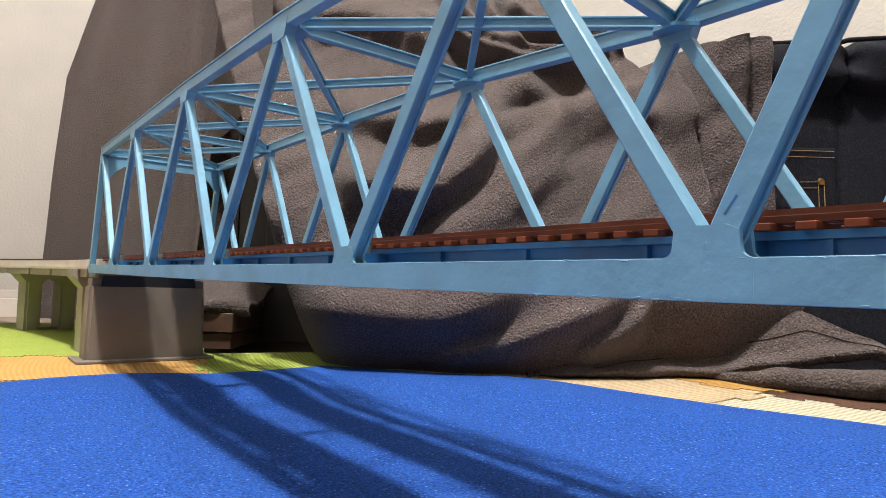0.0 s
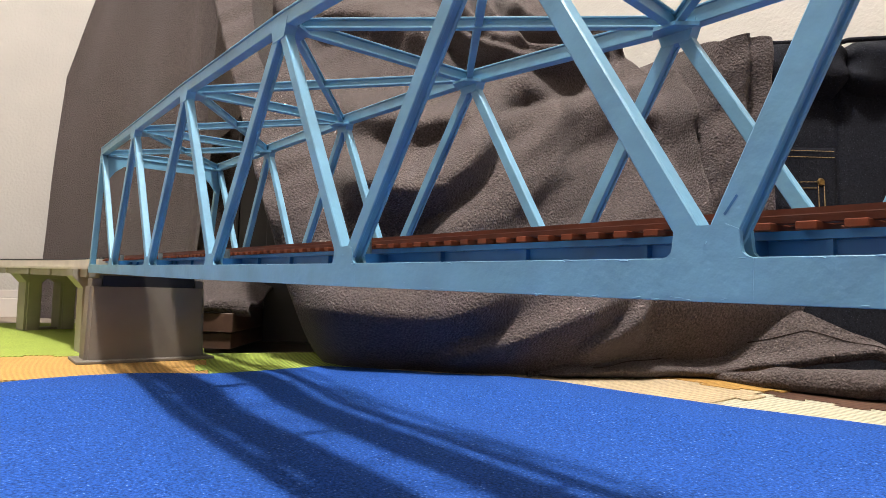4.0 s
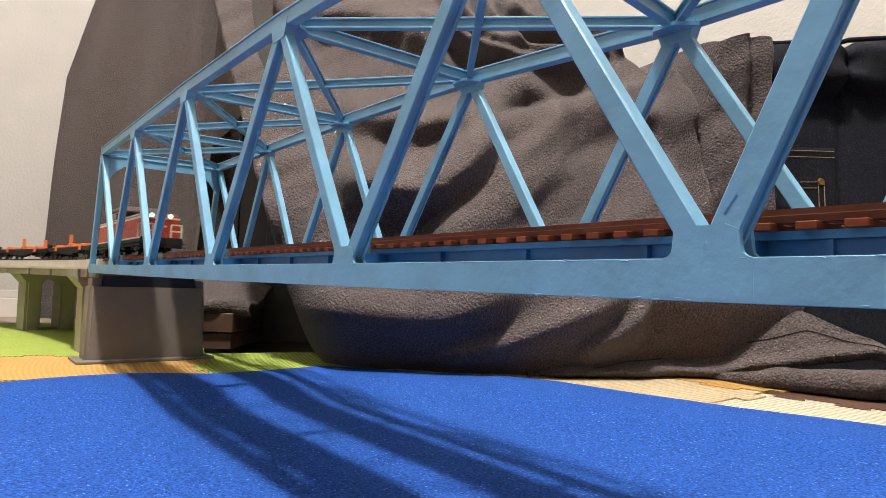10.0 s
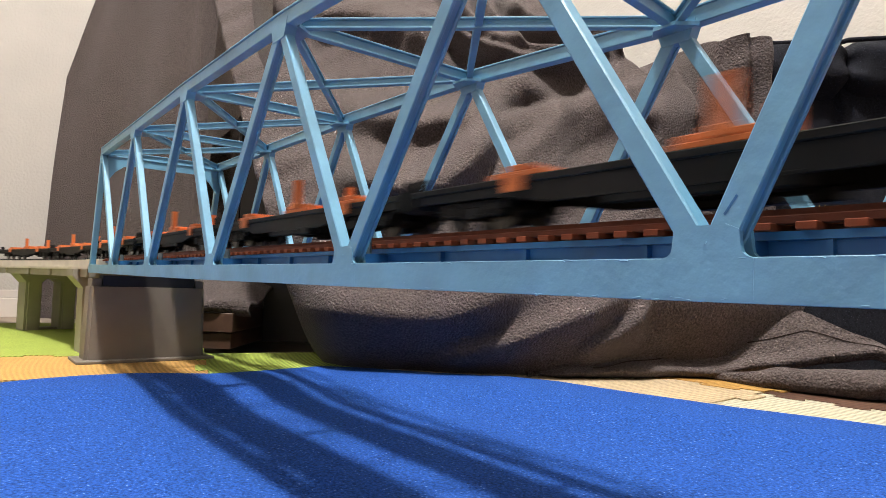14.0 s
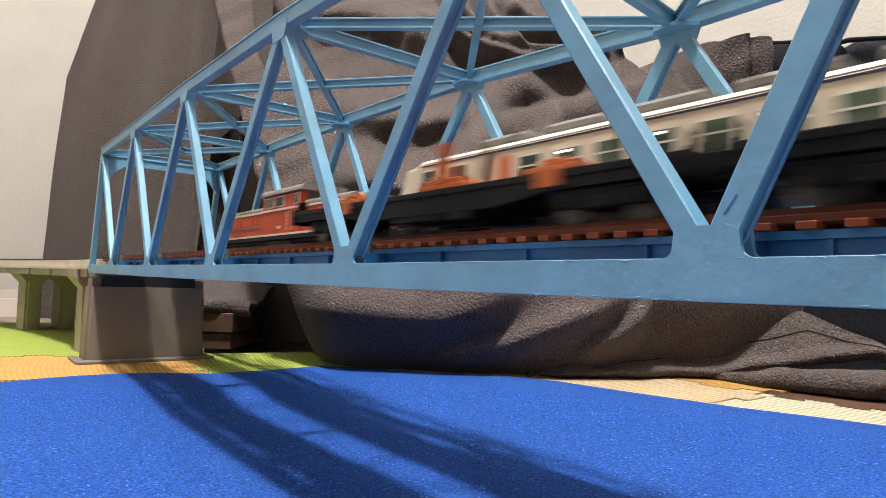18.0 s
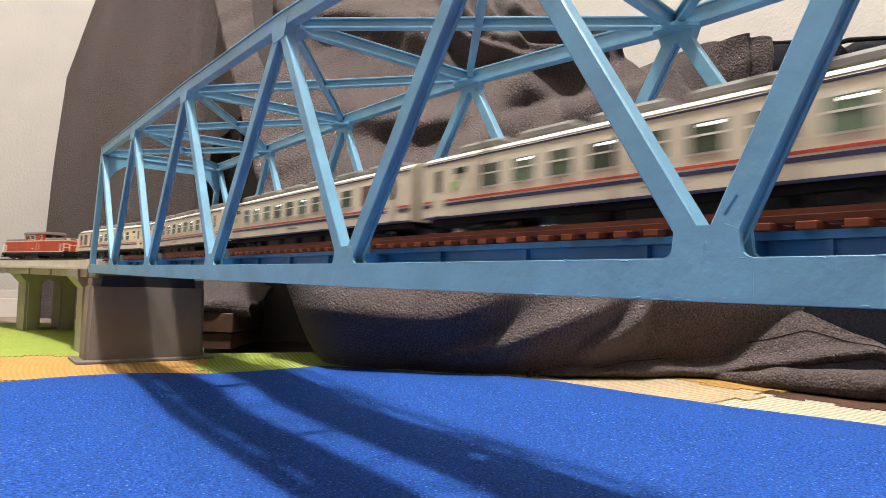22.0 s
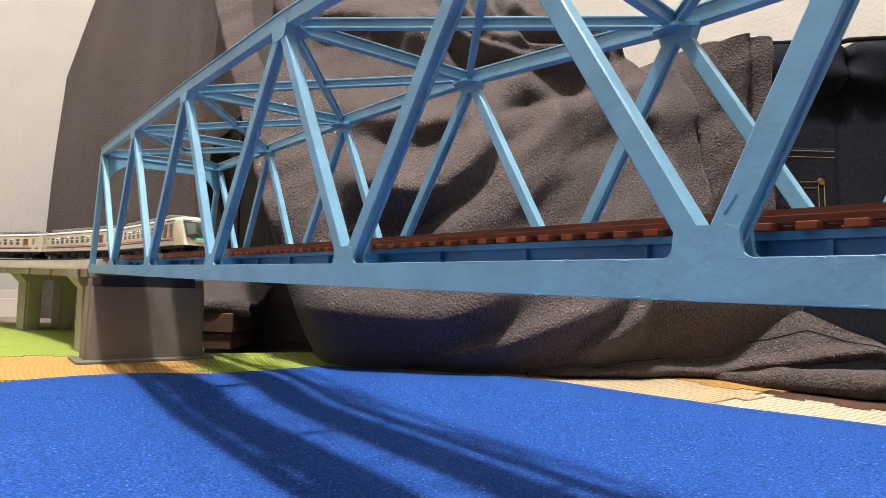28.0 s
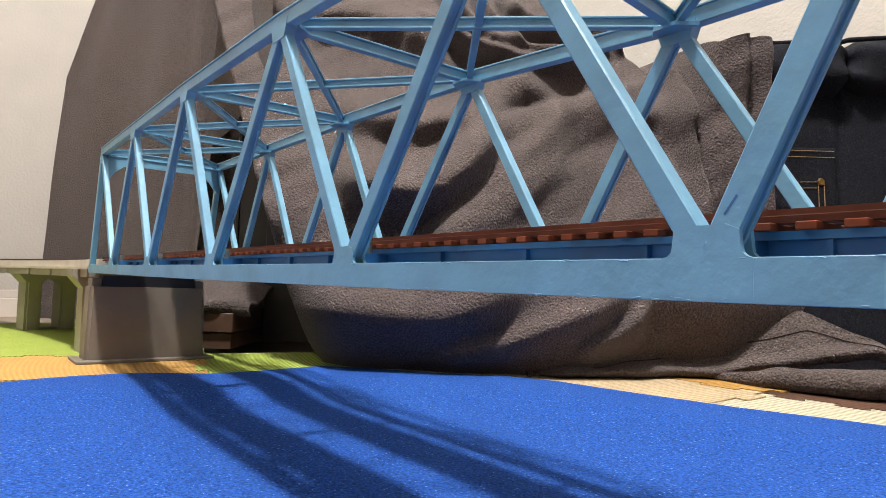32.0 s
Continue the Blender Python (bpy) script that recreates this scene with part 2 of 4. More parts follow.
CORNER = pose(0.012, 0.130, 0, 0, 0, -16)
mat_tile(0.0, 0.178, -0.45, 0.0, M_ORANGE, "orange ribbed foam jigsaw mat under the bridge pier", m=CORNER)
mat_tile(-0.50, -0.0005, -0.45, 0.0, M_GREEN, "lime green ribbed foam jigsaw mat under the viaduct", (0, 1, 0, 0), m=CORNER, top=0.0006)
mat_tile(0.0, 0.165, 0.0005, 0.16, M_GREEN, "lime green ribbed foam jigsaw mat beside the bridge pier", (1, 0, 0, 0), m=CORNER, top=0.0006)
FOUR = pose(0.498, 0.489, 0, 0, 0, 3)
mat_tile(-0.22, -0.0005, -0.155, -0.0005, M_PEACH, "peach dimpled foam jigsaw mat beside the rug", (0, 1, 0, 0), m=FOUR, top=0.0012)
mat_tile(0.0, 0.60, -0.115, -0.0005, M_CREAM, "cream dimpled foam jigsaw mat beside the rug", (0, 0, 0, 0), m=FOUR)
mat_tile(-0.30, -0.0005, 0.0, 0.30, M_AMBER, "orange dimpled foam jigsaw mat half under the blanket", (1, 1, 0, 0), pitch=0.06, m=FOUR, top=0.0018)
mat_tile(0.0, 0.60, 0.0, 0.30, M_BROWN, "dark brown foam jigsaw mat half under the blanket", (1, 0, 0, 0), pitch=0.05, m=FOUR, top=0.0006)

# ---------------------------------------------------------------- truss bridge
bridge = empty("truss_bridge", pose(0, 0, 0))
tagged(bridge, "sky blue painted model railway truss bridge with two tracks", "bridge")


def joint(u, h, v):
    return Vector((u, v, up(u, h)))


def h_bar(bm, a, b, w, d):
    """A bar of H section in the truss plane: two flanges joined by a web."""
    s = Vector((0, 1, 0))
    for o in (-1, 1):
        off = s * o * (d / 2 - 0.00065)
        beam(bm, a + off, b + off, s, w, 0.0013, 0.0003)
    beam(bm, a, b, s, 0.0042, d - 0.0026, 0)


UL_NEAR = list(UL)
for v0 in (0.0, W_IN):
    vc = v0 + TD / 2
    UL = UL_NEAR if v0 == 0.0 else UL_FAR
    # lower chord, from panel point to panel point
    ends = [UL[0] - 0.002] + UL[1:-1] + [UL[-1] + 0.002]
    for a, b in zip(ends, ends[1:]):
        part("lower_chord", beam(bmesh.new(), joint(a, CH / 2, v0 + CD / 2), joint(b, CH / 2, v0 + CD / 2), (0, 1, 0), CH, CD, 0.00012), M_BLUE, bridge)
    # upper chord
    UN = UN_NEAR if v0 == 0.0 else UN_FAR
    tops = list(zip(UN, HN))
    for (a, ha), (b, hb) in zip(tops, tops[1:]):
        pa, pb = joint(a, ha - 0.0038, vc), joint(b, hb - 0.0038, vc)
        ch = part("upper_chord", beam(bmesh.new(), pa, pb, (0, 1, 0), 0.0066, TD, 0.0004), M_BLUE, bridge)
        lift = Vector((0, 0, 0.0036))
        part("cover_plate", beam(bmesh.new(), pa + lift, pb + lift, (0, 1, 0), 0.0010, TD + 0.0014, 0.0002), M_BLUE, ch)
    # end posts
    for a, b, h in ((UL[0] + 0.003, UN[0], HN[0]), (UL[-1] - 0.003, UN[-1], HN[-1])):
        part("end_post", beam(bmesh.new(), joint(a, 0.006, vc), joint(b, h - 0.001, vc), (0, 1, 0), 0.0062, TD, 0.0005), M_BLUE, bridge)
    # diagonals: boxes falling away from the portal, H bars rising
    for i in range(len(UN)):
        if i + 1 < len(UL) - 1:
            # one bar sits a little out of line
            k = 1.0 if i == 4 and v0 == 0.0 else 0.0
            part("diagonal", beam(bmesh.new(), joint(UN[i] + 0.0022 * k, HN[i] - 0.006, vc), joint(UL[i + 1] + 0.0009 * k, 0.006, vc), (0, 1, 0), 0.0055, TD - 0.0006, 0.0004), M_BLUE, bridge)
        if i > 0:
            bm = bmesh.new()
            h_bar(bm, joint(UL[i], 0.006, vc), joint(UN[i], HN[i] - 0.006, vc), 0.0060, TD - 0.0004)
            part("diagonal", bm, M_BLUE, bridge)
    # gussets
    for i, u in enumerate(UL[1:-1]):
        w = 0.0071
        half = [(w + 0.0024, 0.0008), (w + 0.0024, CH - 0.0001), (w + 0.0011, CH + 0.0003), (w + 0.0003, CH + 0.0010), (w, CH + 0.0022), (w - 0.0003, 0.0138), (0.0040, 0.0150), (0.0008, 0.0148)]
        pts = half + [(-x, z) for x, z in reversed(half)]
        m = Matrix.Translation((u, v0 - 0.00005, sag(u))) @ Matrix.Rotation(math.pi / 2, 4, "X")
        bm = prism(bmesh.new(), pts, -0.0012, 0.0, m)
        prism(bm, pts, -TD - 0.0001, -TD + 0.0011, m)
        g = part("gusset", bm, M_BLUE, bridge)
        rivet = bmesh.new()
        cyl(rivet, 0.0004, 0.0003, Matrix.Translation((u, v0 - 0.0001, sag(u) + 0.0115)) @ Matrix.Rotation(math.pi / 2, 4, "X"), 10)
        part("rivet", rivet, M_BLUE, g)
    for u, h in zip(UN[1:-1], HN[1:-1]):
        pts = [(-0.0095, -0.004), (-0.0062, -0.0130), (0.0062, -0.0130), (0.0095, -0.004)]
        m = Matrix.Translation((u, v0 - 0.00015, up(u, h))) @ Matrix.Rotation(math.pi / 2, 4, "X")
        part("gusset", prism(bmesh.new(), pts, -TD - 0.00015, 0.0, m), M_BLUE, bridge)


def i_beam(a, b, w, h):
    """A lying I beam: two flanges and a web."""
    bm = bmesh.new()
    s = Vector((0, 0, 1))
    for o in (-1, 1):
        beam(bm, a + s * o * (h / 2 - 0.0005), b + s * o * (h / 2 - 0.0005), s, w, 0.001, 0.0002)
    beam(bm, a, b, s, 0.0012, h - 0.002, 0)
    return bm


y_in, y_out = TD, W_IN
for i, (u, uf, h) in enumerate(zip(UN_NEAR, UN_FAR, HN)):
    z = h - 0.0040
    part("top_strut", i_beam(joint(u, z, y_in), joint(uf, z, y_out), 0.0040, 0.0064), M_BLUE, bridge)
    if i + 1 < len(HN):
        z2 = HN[i + 1] - 0.0040
        part("lateral_brace", i_beam(joint(u, z, y_in), joint(UN_FAR[i + 1], z2, y_out), 0.0034, 0.0052), M_BLUE, bridge)
        part("lateral_brace", i_beam(joint(UN_NEAR[i + 1], z2 + 0.0004, y_in), joint(uf, z + 0.0004, y_out), 0.0034, 0.0052), M_BLUE, bridge)
    # haunched plates where the laterals meet the chords
    for yy, s, u in ((y_in, 1, u), (y_out, -1, uf)):
        pts = [(-0.011, 0), (0.011, 0), (0.005, 0.008), (-0.005, 0.008)]
        bm = prism(bmesh.new(), [(x, s * y) for x, y in (pts if s > 0 else reversed(pts))], -0.0008, 0.0008, Matrix.Translation((u, yy, up(u, z - 0.0036))))
        part("bracing_plate", bm, M_BLUE, bridge)

# portal frames with an arched lower edge
for u, h in ((UN_NEAR[0], HN[0]), (UN_NEAR[-1], HN[-1])):
    n = 14
    arc = []
    span = W_IN - TD
    for k in range(n + 1):
        s = k / n
        y = TD + span * s
        e = min(s, 1 - s) * span
        drop = 0.012 + 0.020 * max(0.0, 1 - e / 0.022) ** 2
        arc.append((y, -drop))
    pts = [(TD, -0.001), (W_IN, -0.001)] + [(y, z) for y, z in reversed(arc)]
    m = Matrix.Translation((u, 0, up(u, h - 0.003))) @ Matrix(((0, 0, 1, 0), (1, 0, 0, 0), (0, 1, 0, 0), (0, 0, 0, 1)))
    bm = prism(bmesh.new(), pts, -0.001, 0.001, m)
    part("portal_arch", bm, M_BLUE, bridge)

UL = UL_NEAR
# floor beams, stringers and deck
for u in UL[1:-1]:
    part("floor_beam", boxes((u - 0.0036, u + 0.0036, TD, W_IN, sag(u) + 0.0035, sag(u) + 0.0125)), M_DECK, bridge)
for vt in (V_NEAR, V_FAR):
    part("deck_plate", boxes((UL[0], UL[-1], vt - 0.0095, vt + 0.0095, Z0 + 0.0118, Z0 + 0.0138)), M_DECK, bridge)
    for o in (-0.0125, 0.0125):
        y = vt + o
        g = part("stringer", boxes((UL[0], UL[-1], y - 0.0008, y + 0.0008, Z0 + 0.0035, Z0 + 0.0135), (UL[0], UL[-1], y - 0.003, y + 0.003, Z0 + 0.0130, Z0 + 0.0147)), M_DECK, bridge)
        sg = -1 if o < 0 else 1
        for k in range(24):
            u = UL[0] + 0.02 + k * 0.0405
            part("stiffener", boxes((u - 0.0006, u + 0.0006, min(y, y + sg * 0.0026), max(y, y + sg * 0.0026), Z0 + 0.0035, Z0 + 0.0128)), M_DECK, g)

# pins beside the lower joints, a slot in one bar, beads of brushed paint
for u in UL[1:5]:
    bm = bmesh.new()
    cyl(bm, 0.0017, 0.0092, Matrix.Translation((u + 0.0015, 0.0095, sag(u) + CH + 0.0046)), 12)
    part("pin", bm, M_PIN, bridge, "grey metal pin")
# no recess is cut: a flush deck-blue strip gives the slot its shade
part("slot", beam(bmesh.new(), joint(0.7263, 0.0166, 0.00035), joint(0.7288, 0.0202, 0.00035), (0, 1, 0), 0.0005, 0.0004, 0), M_DECK, bridge, "flush dark strip as slot shade")
rng = random.Random(5)
bm = bmesh.new()
for k in range(150):
    u = 0.06 + 0.70 * rng.random() ** 0.6
    edge = rng.random()
    z = rng.uniform(0.0001, 0.0007) if edge < 0.60 else (CH - rng.uniform(0, 0.0004) if edge < 0.98 else rng.uniform(0.001, 0.0075))
    r = rng.uniform(0.00008, 0.00022)
    res = bmesh.ops.create_icosphere(bm, subdivisions=2, radius=1.0)
    bmesh.ops.transform(bm, verts=res["verts"], matrix=Matrix.Translation((u, -0.00002, sag(u) + z)) @ pose(0, 0, 0, 0, rng.uniform(-12, 12), 0) @ Matrix.Diagonal((r * rng.uniform(1.5, 9.0), r * 0.5, r, 1)))
beads = part("paint_texture", bm, M_BLUE, bridge, "dried beads of paint", smooth=True)
beads["kind"] = "stuff"

# ---------------------------------------------------------------- tracks on the bridge
def open_track(vt, label):
    tr = tagged(empty("bridge_track", pose(0, 0, 0)), label, "track", "tracks on the bridge")
    x0, x1 = UL[0] - 0.004, UL[-1] + 0.004
    for o in (-0.0086, 0.0086):
        r = part("rail", boxes((x0, x1, vt + o - 0.0005, vt + o + 0.0005, Z0 + 0.0164, Z0 + 0.0186), (x0, x1, vt + o - 0.0013, vt + o + 0.0013, Z0 + 0.0162, Z0 + 0.0169)), M_RAIL, tr)
        part("rail_head", boxes((x0, x1, vt + o - 0.0009, vt + o + 0.0009, Z0 + 0.0185, RAIL_Z)), M_RAIL, r)
    for o in (-0.0145, 0.0145):
        part("guard_timber", boxes((x0, x1, vt + o - 0.0014, vt + o + 0.0014, Z0 + 0.0161, Z0 + 0.0179), bevel=0.0002), M_RAIL, tr)
    bm = boxes((-0.0020, 0.0020, -0.0182, 0.0182, 0.0005, 0.0021), bevel=0.0002)
    first = part("sleeper", bm, M_SLEEPER, tr)
    n = int((x1 - x0) / 0.0085)
    first.matrix_basis = pose(x0 + 0.004, vt, Z0 + 0.0142)
    for k in range(1, n):
        share("sleeper", first.data, tr, pose(x0 + 0.004 + k * 0.0085, vt, Z0 + 0.0142))
    return tr


open_track(V_NEAR, "red-brown bridge track with closely spaced sleepers")
open_track(V_FAR, "red-brown bridge track beyond the first one")

# ---------------------------------------------------------------- bridge piers
def bridge_pier(u, foot=0.0):
    ob = tagged(empty("bridge_pier", pose(u, 0.0565, 0)), "grey-brown slab pier on a thin plinth carrying the bridge end", "bridge pier", "bridge piers")
    def taper(x0, x1, y0, y1, z0, z1, dx, dy):
        bm = boxes((x0, x1, y0, y1, z0, z1))
        for v in bm.verts:
            if v.co.z > (z0 + z1) / 2:
                v.co.x += -dx if v.co.x > 0 else dx
                v.co.y += -dy if v.co.y > 0 else dy
        es = [e for e in bm.edges if abs(e.verts[0].co.z - e.verts[1].co.z) > 0.01]
        bmesh.ops.bevel(bm, geom=es, offset=0.0035, segments=3, affect="EDGES")
        return bm
    part("shaft", taper(-0.0165, 0.0165, -0.0595, 0.0595, foot + 0.003, 0.078, 0.001, 0.002), M_PIER, ob)
    part("plinth", boxes((-0.027, 0.027, -0.068, 0.068, foot, foot + 0.0032), bevel=0.0006), M_PIER, ob)
    part("bearing_block", boxes((-0.012, 0.012, -0.056, -0.046, 0.078, 0.0865), bevel=0.0006), M_PIER, ob)
    part("bearing_block", boxes((-0.012, 0.012, 0.048, 0.057, 0.078, 0.0865), bevel=0.0006), M_PIER, ob)
    part("bearing_beam", boxes((-0.010, 0.010, -0.045, 0.047, 0.078, 0.0895)), M_BLACK, ob)
    return ob


bridge_pier(0.037)
bridge_pier(0.998, -0.0060)

# ---------------------------------------------------------------- viaduct
V_MID = (V_NEAR + V_FAR) / 2
U_S, R_1, R_2, S_2 = 0.02, 1.75, 0.36, -0.68      # start of the wide curve, its radius, the tight curve and its start
A_1 = (U_S - S_2) / R_1
S_3 = S_2 - (math.pi / 2 - A_1) * R_2


def track_point(v, s):
    """Place and heading s metres along the middle line, on the track at v; s falls away to the left of the bridge."""
    o = v - V_MID
    if s >= U_S:
        return s, v, 0.0
    cx, cy = U_S, V_MID - R_1
    if s >= S_2:
        a = (U_S - s) / R_1
        return cx - (R_1 + o) * math.sin(a), cy + (R_1 + o) * math.cos(a), a
    cx, cy = cx - (R_1 - R_2) * math.sin(A_1), cy + (R_1 - R_2) * math.cos(A_1)
    if s >= S_3:
        a = A_1 + (S_2 - s) / R_2
        return cx - (R_2 + o) * math.sin(a), cy + (R_2 + o) * math.cos(a), a
    return cx - (R_2 + o), cy - (S_3 - s), math.pi / 2


def ribbon(bm, v0, v1, z0, z1, s0, s1, step=0.02):
    n = max(1, int(round((s1 - s0) / step)))
    rows = []
    for k in range(n + 1):
        s = s0 + (s1 - s0) * k / n
        a, b = track_point(v0, s), track_point(v1, s)
        rows.append([bm.verts.new((a[0], a[1], z0)), bm.verts.new((b[0], b[1], z0)), bm.verts.new((b[0], b[1], z1)), bm.verts.new((a[0], a[1], z1))])
    for p, q in zip(rows, rows[1:]):
        for j in range(4):
            bm.faces.new((p[j], q[j], q[(j + 1) % 4], p[(j + 1) % 4]))
    bm.faces.new(rows[0][::-1])
    bm.faces.new(rows[-1])
    bmesh.ops.recalc_face_normals(bm, faces=bm.faces)
    return bm


def viaduct(name, s0, s1, label):
    ob = tagged(empty(name, pose(0, 0, 0)), label, "viaduct", "viaduct lengths")
    lo, hi = V_MID - 0.061, V_MID + 0.061
    d = part("deck", ribbon(bmesh.new(), lo, hi, 0.0955, 0.0985, s0, s1), M_VIADUCT, ob)
    part("side_beam", ribbon(bmesh.new(), lo + 0.003, lo + 0.008, 0.0870, 0.0955, s0, s1), M_VPIER, ob)
    part("side_beam", ribbon(bmesh.new(), hi - 0.008, hi - 0.003, 0.0870, 0.0955, s0, s1), M_VPIER, ob)
    for vt in (V_NEAR, V_FAR):
        bed = part("track_bed", ribbon(bmesh.new(), vt - 0.021, vt + 0.021, 0.0985, 0.1070, s0, s1), M_VIADUCT, ob)
        for o in (-0.0086, 0.0086):
            part("rail", ribbon(bmesh.new(), vt + o - 0.0009, vt + o + 0.0009, 0.1072, RAIL_Z, s0, s1), M_RAIL, bed)
        bm = boxes((-0.0021, 0.0021, -0.0165, 0.0165, 0, 0.0022))
        me = None
        n = int((s1 - s0) / 0.0095)
        near = s1 > -1.2 and s0 < 0.5
        if near:
            for k in range(n):
                x, y, a = track_point(vt, s0 + 0.004 + k * 0.0095)
                m = pose(x, y, 0.1070, 0, 0, math.degrees(a))
                if me is None:
                    f = part("sleeper", bm, M_BLACK, ob)
                    f.matrix_basis = m
                    me = f.data
                else:
                    share("sleeper", me, ob, m)
        else:
            bm.free()
    # hanging ribs under the deck edge
    s = s1 - 0.012
    while s > max(s0, -1.1):
        x, y, a = track_point(V_MID, s)
        bm = boxes((-0.005, 0.005, -0.0605, -0.055, 0.0870, 0.0957))
        r = part("rib", bm, M_VPIER, ob)
        r.matrix_basis = pose(x, y, 0, 0, 0, math.degrees(a))
        s -= 0.105
    return ob


def viaduct_pier(s, half=0.036, leg=0.0225, foot=0.0007, label="olive grey two-legged viaduct pier on the foam mat"):
    x, y, a = track_point(V_MID, s)
    ob = tagged(empty("viaduct_pier", pose(x, y, 0, 0, 0, math.degrees(a))), label, "viaduct pier", "viaduct piers")
    for o in (-1, 1):
        bm = boxes((-0.0185, 0.0185, half - leg, half, foot, 0.0900))
        es = [e for e in bm.edges if abs(e.verts[0].co.z - e.verts[1].co.z) > 0.01]
        bmesh.ops.bevel(bm, geom=es, offset=0.0035, segments=2, affect="EDGES")
        if o < 0:
            bmesh.ops.transform(bm, verts=bm.verts, matrix=pose(0, 0, 0, 0, 0, 180))
        part("leg", bm, M_VPIER, ob)
        pts = [(o * half, 0.074), (o * (half + 0.012), 0.0880), (o * (half + 0.012), 0.0954), (0.0, 0.0954), (0.0, 0.082), (o * (half - leg) * 0.55, 0.0805), (o * (half - leg), 0.075)]
        m = Matrix(((0, 0, 1, 0), (1, 0, 0, 0), (0, 1, 0, 0), (0, 0, 0, 1)))
        part("cap", prism(bmesh.new(), pts if o > 0 else pts[::-1], -0.0187, 0.0187, m), M_VPIER, ob)
    part("foot_tie", boxes((-0.010, 0.010, -(half - leg), half - leg, foot, foot + 0.0033)), M_VPIER, ob)
    return ob


viaduct("viaduct", -3.8, 0.024, "concrete-grey curved double-track viaduct with olive side beams")
viaduct("viaduct", 1.012, 6.5, "concrete-grey straight double-track viaduct")
viaduct_pier(-0.058, 0.0535, 0.026)
for s in (-0.405, -0.80, -1.2, -1.7, -2.2, -2.7, -3.2, -3.7):
    viaduct_pier(s)
viaduct_pier(1.06, foot=-0.0060, label="olive grey two-legged viaduct pier on the rug")
for s in (1.8, 2.6, 3.4, 4.2, 5.0, 5.8, 6.4):
    viaduct_pier(s, foot=-0.0119, label="olive grey two-legged viaduct pier on the floor")

# ---------------------------------------------------------------- blanket, covered board, floor chair
F_H = Vector((-0.7932, 0.6090, 0))
R_H = Vector((0.6090, 0.7932, 0))


def spot(a, d, z):
    """a metres across and d metres deep, as seen from beside the bridge."""
    p = EYE + R_H * a + F_H * d
    return Vector((p.x, p.y, z))


def seg_dist(p, a, b):
    """Distance from p to the stretch a-b, negative below it."""
    ab = (b[0] - a[0], b[1] - a[1])
    t = max(0, min(1, ((p[0] - a[0]) * ab[0] + (p[1] - a[1]) * ab[1]) / (ab[0] ** 2 + ab[1] ** 2)))
    q = (p[0] - a[0] - t * ab[0], p[1] - a[1] - t * ab[1])
    return math.hypot(*q), q[1]


def sheet(name, fn, na, nz, material, parent=None, label="", thick=0.0):
    bm = bmesh.new()
    g = [[bm.verts.new(fn(i / na, j / nz)) for j in range(nz + 1)] for i in range(na + 1)]
    for i in range(na):
        for j in range(nz):
            bm.faces.new((g[i][j], g[i + 1][j], g[i + 1][j + 1], g[i][j + 1]))
    if thick:
        bm.normal_update()
        bmesh.ops.solidify(bm, geom=bm.faces[:], thickness=thick)
    return mesh_ob(name, bm, material, parent, label, smooth=True)


def smooth01(x):
    x = max(0.0, min(1.0, x))
    return x * x * (3 - 2 * x)


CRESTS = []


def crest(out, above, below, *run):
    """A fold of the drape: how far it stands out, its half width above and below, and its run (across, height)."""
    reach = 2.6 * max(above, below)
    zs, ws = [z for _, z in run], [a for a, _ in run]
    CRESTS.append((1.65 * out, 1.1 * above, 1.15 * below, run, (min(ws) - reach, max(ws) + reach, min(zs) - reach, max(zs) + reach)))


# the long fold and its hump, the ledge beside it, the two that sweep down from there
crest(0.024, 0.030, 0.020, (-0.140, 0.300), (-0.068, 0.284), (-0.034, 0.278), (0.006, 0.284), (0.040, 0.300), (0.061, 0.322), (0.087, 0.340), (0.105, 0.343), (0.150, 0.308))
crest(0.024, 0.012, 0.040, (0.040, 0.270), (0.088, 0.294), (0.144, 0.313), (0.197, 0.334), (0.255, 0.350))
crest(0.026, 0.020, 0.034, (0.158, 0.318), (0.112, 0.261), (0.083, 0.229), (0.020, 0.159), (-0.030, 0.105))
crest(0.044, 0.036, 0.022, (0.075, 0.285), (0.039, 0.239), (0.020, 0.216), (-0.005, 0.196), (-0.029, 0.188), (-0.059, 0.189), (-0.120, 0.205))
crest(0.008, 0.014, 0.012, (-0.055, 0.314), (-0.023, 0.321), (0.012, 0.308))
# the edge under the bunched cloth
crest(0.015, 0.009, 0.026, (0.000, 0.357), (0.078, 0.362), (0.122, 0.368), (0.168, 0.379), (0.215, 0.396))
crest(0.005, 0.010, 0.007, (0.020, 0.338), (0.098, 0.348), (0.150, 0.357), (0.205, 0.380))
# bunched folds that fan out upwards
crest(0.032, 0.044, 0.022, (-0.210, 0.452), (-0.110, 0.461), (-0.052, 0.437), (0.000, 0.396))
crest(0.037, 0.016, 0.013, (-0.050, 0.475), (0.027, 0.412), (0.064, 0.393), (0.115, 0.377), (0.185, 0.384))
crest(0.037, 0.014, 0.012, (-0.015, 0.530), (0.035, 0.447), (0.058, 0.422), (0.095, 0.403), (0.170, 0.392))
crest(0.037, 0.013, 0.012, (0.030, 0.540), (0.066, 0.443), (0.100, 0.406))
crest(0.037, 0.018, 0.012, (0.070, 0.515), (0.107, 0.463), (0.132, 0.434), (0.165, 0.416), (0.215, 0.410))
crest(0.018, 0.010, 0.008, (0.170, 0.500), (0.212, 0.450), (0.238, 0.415))
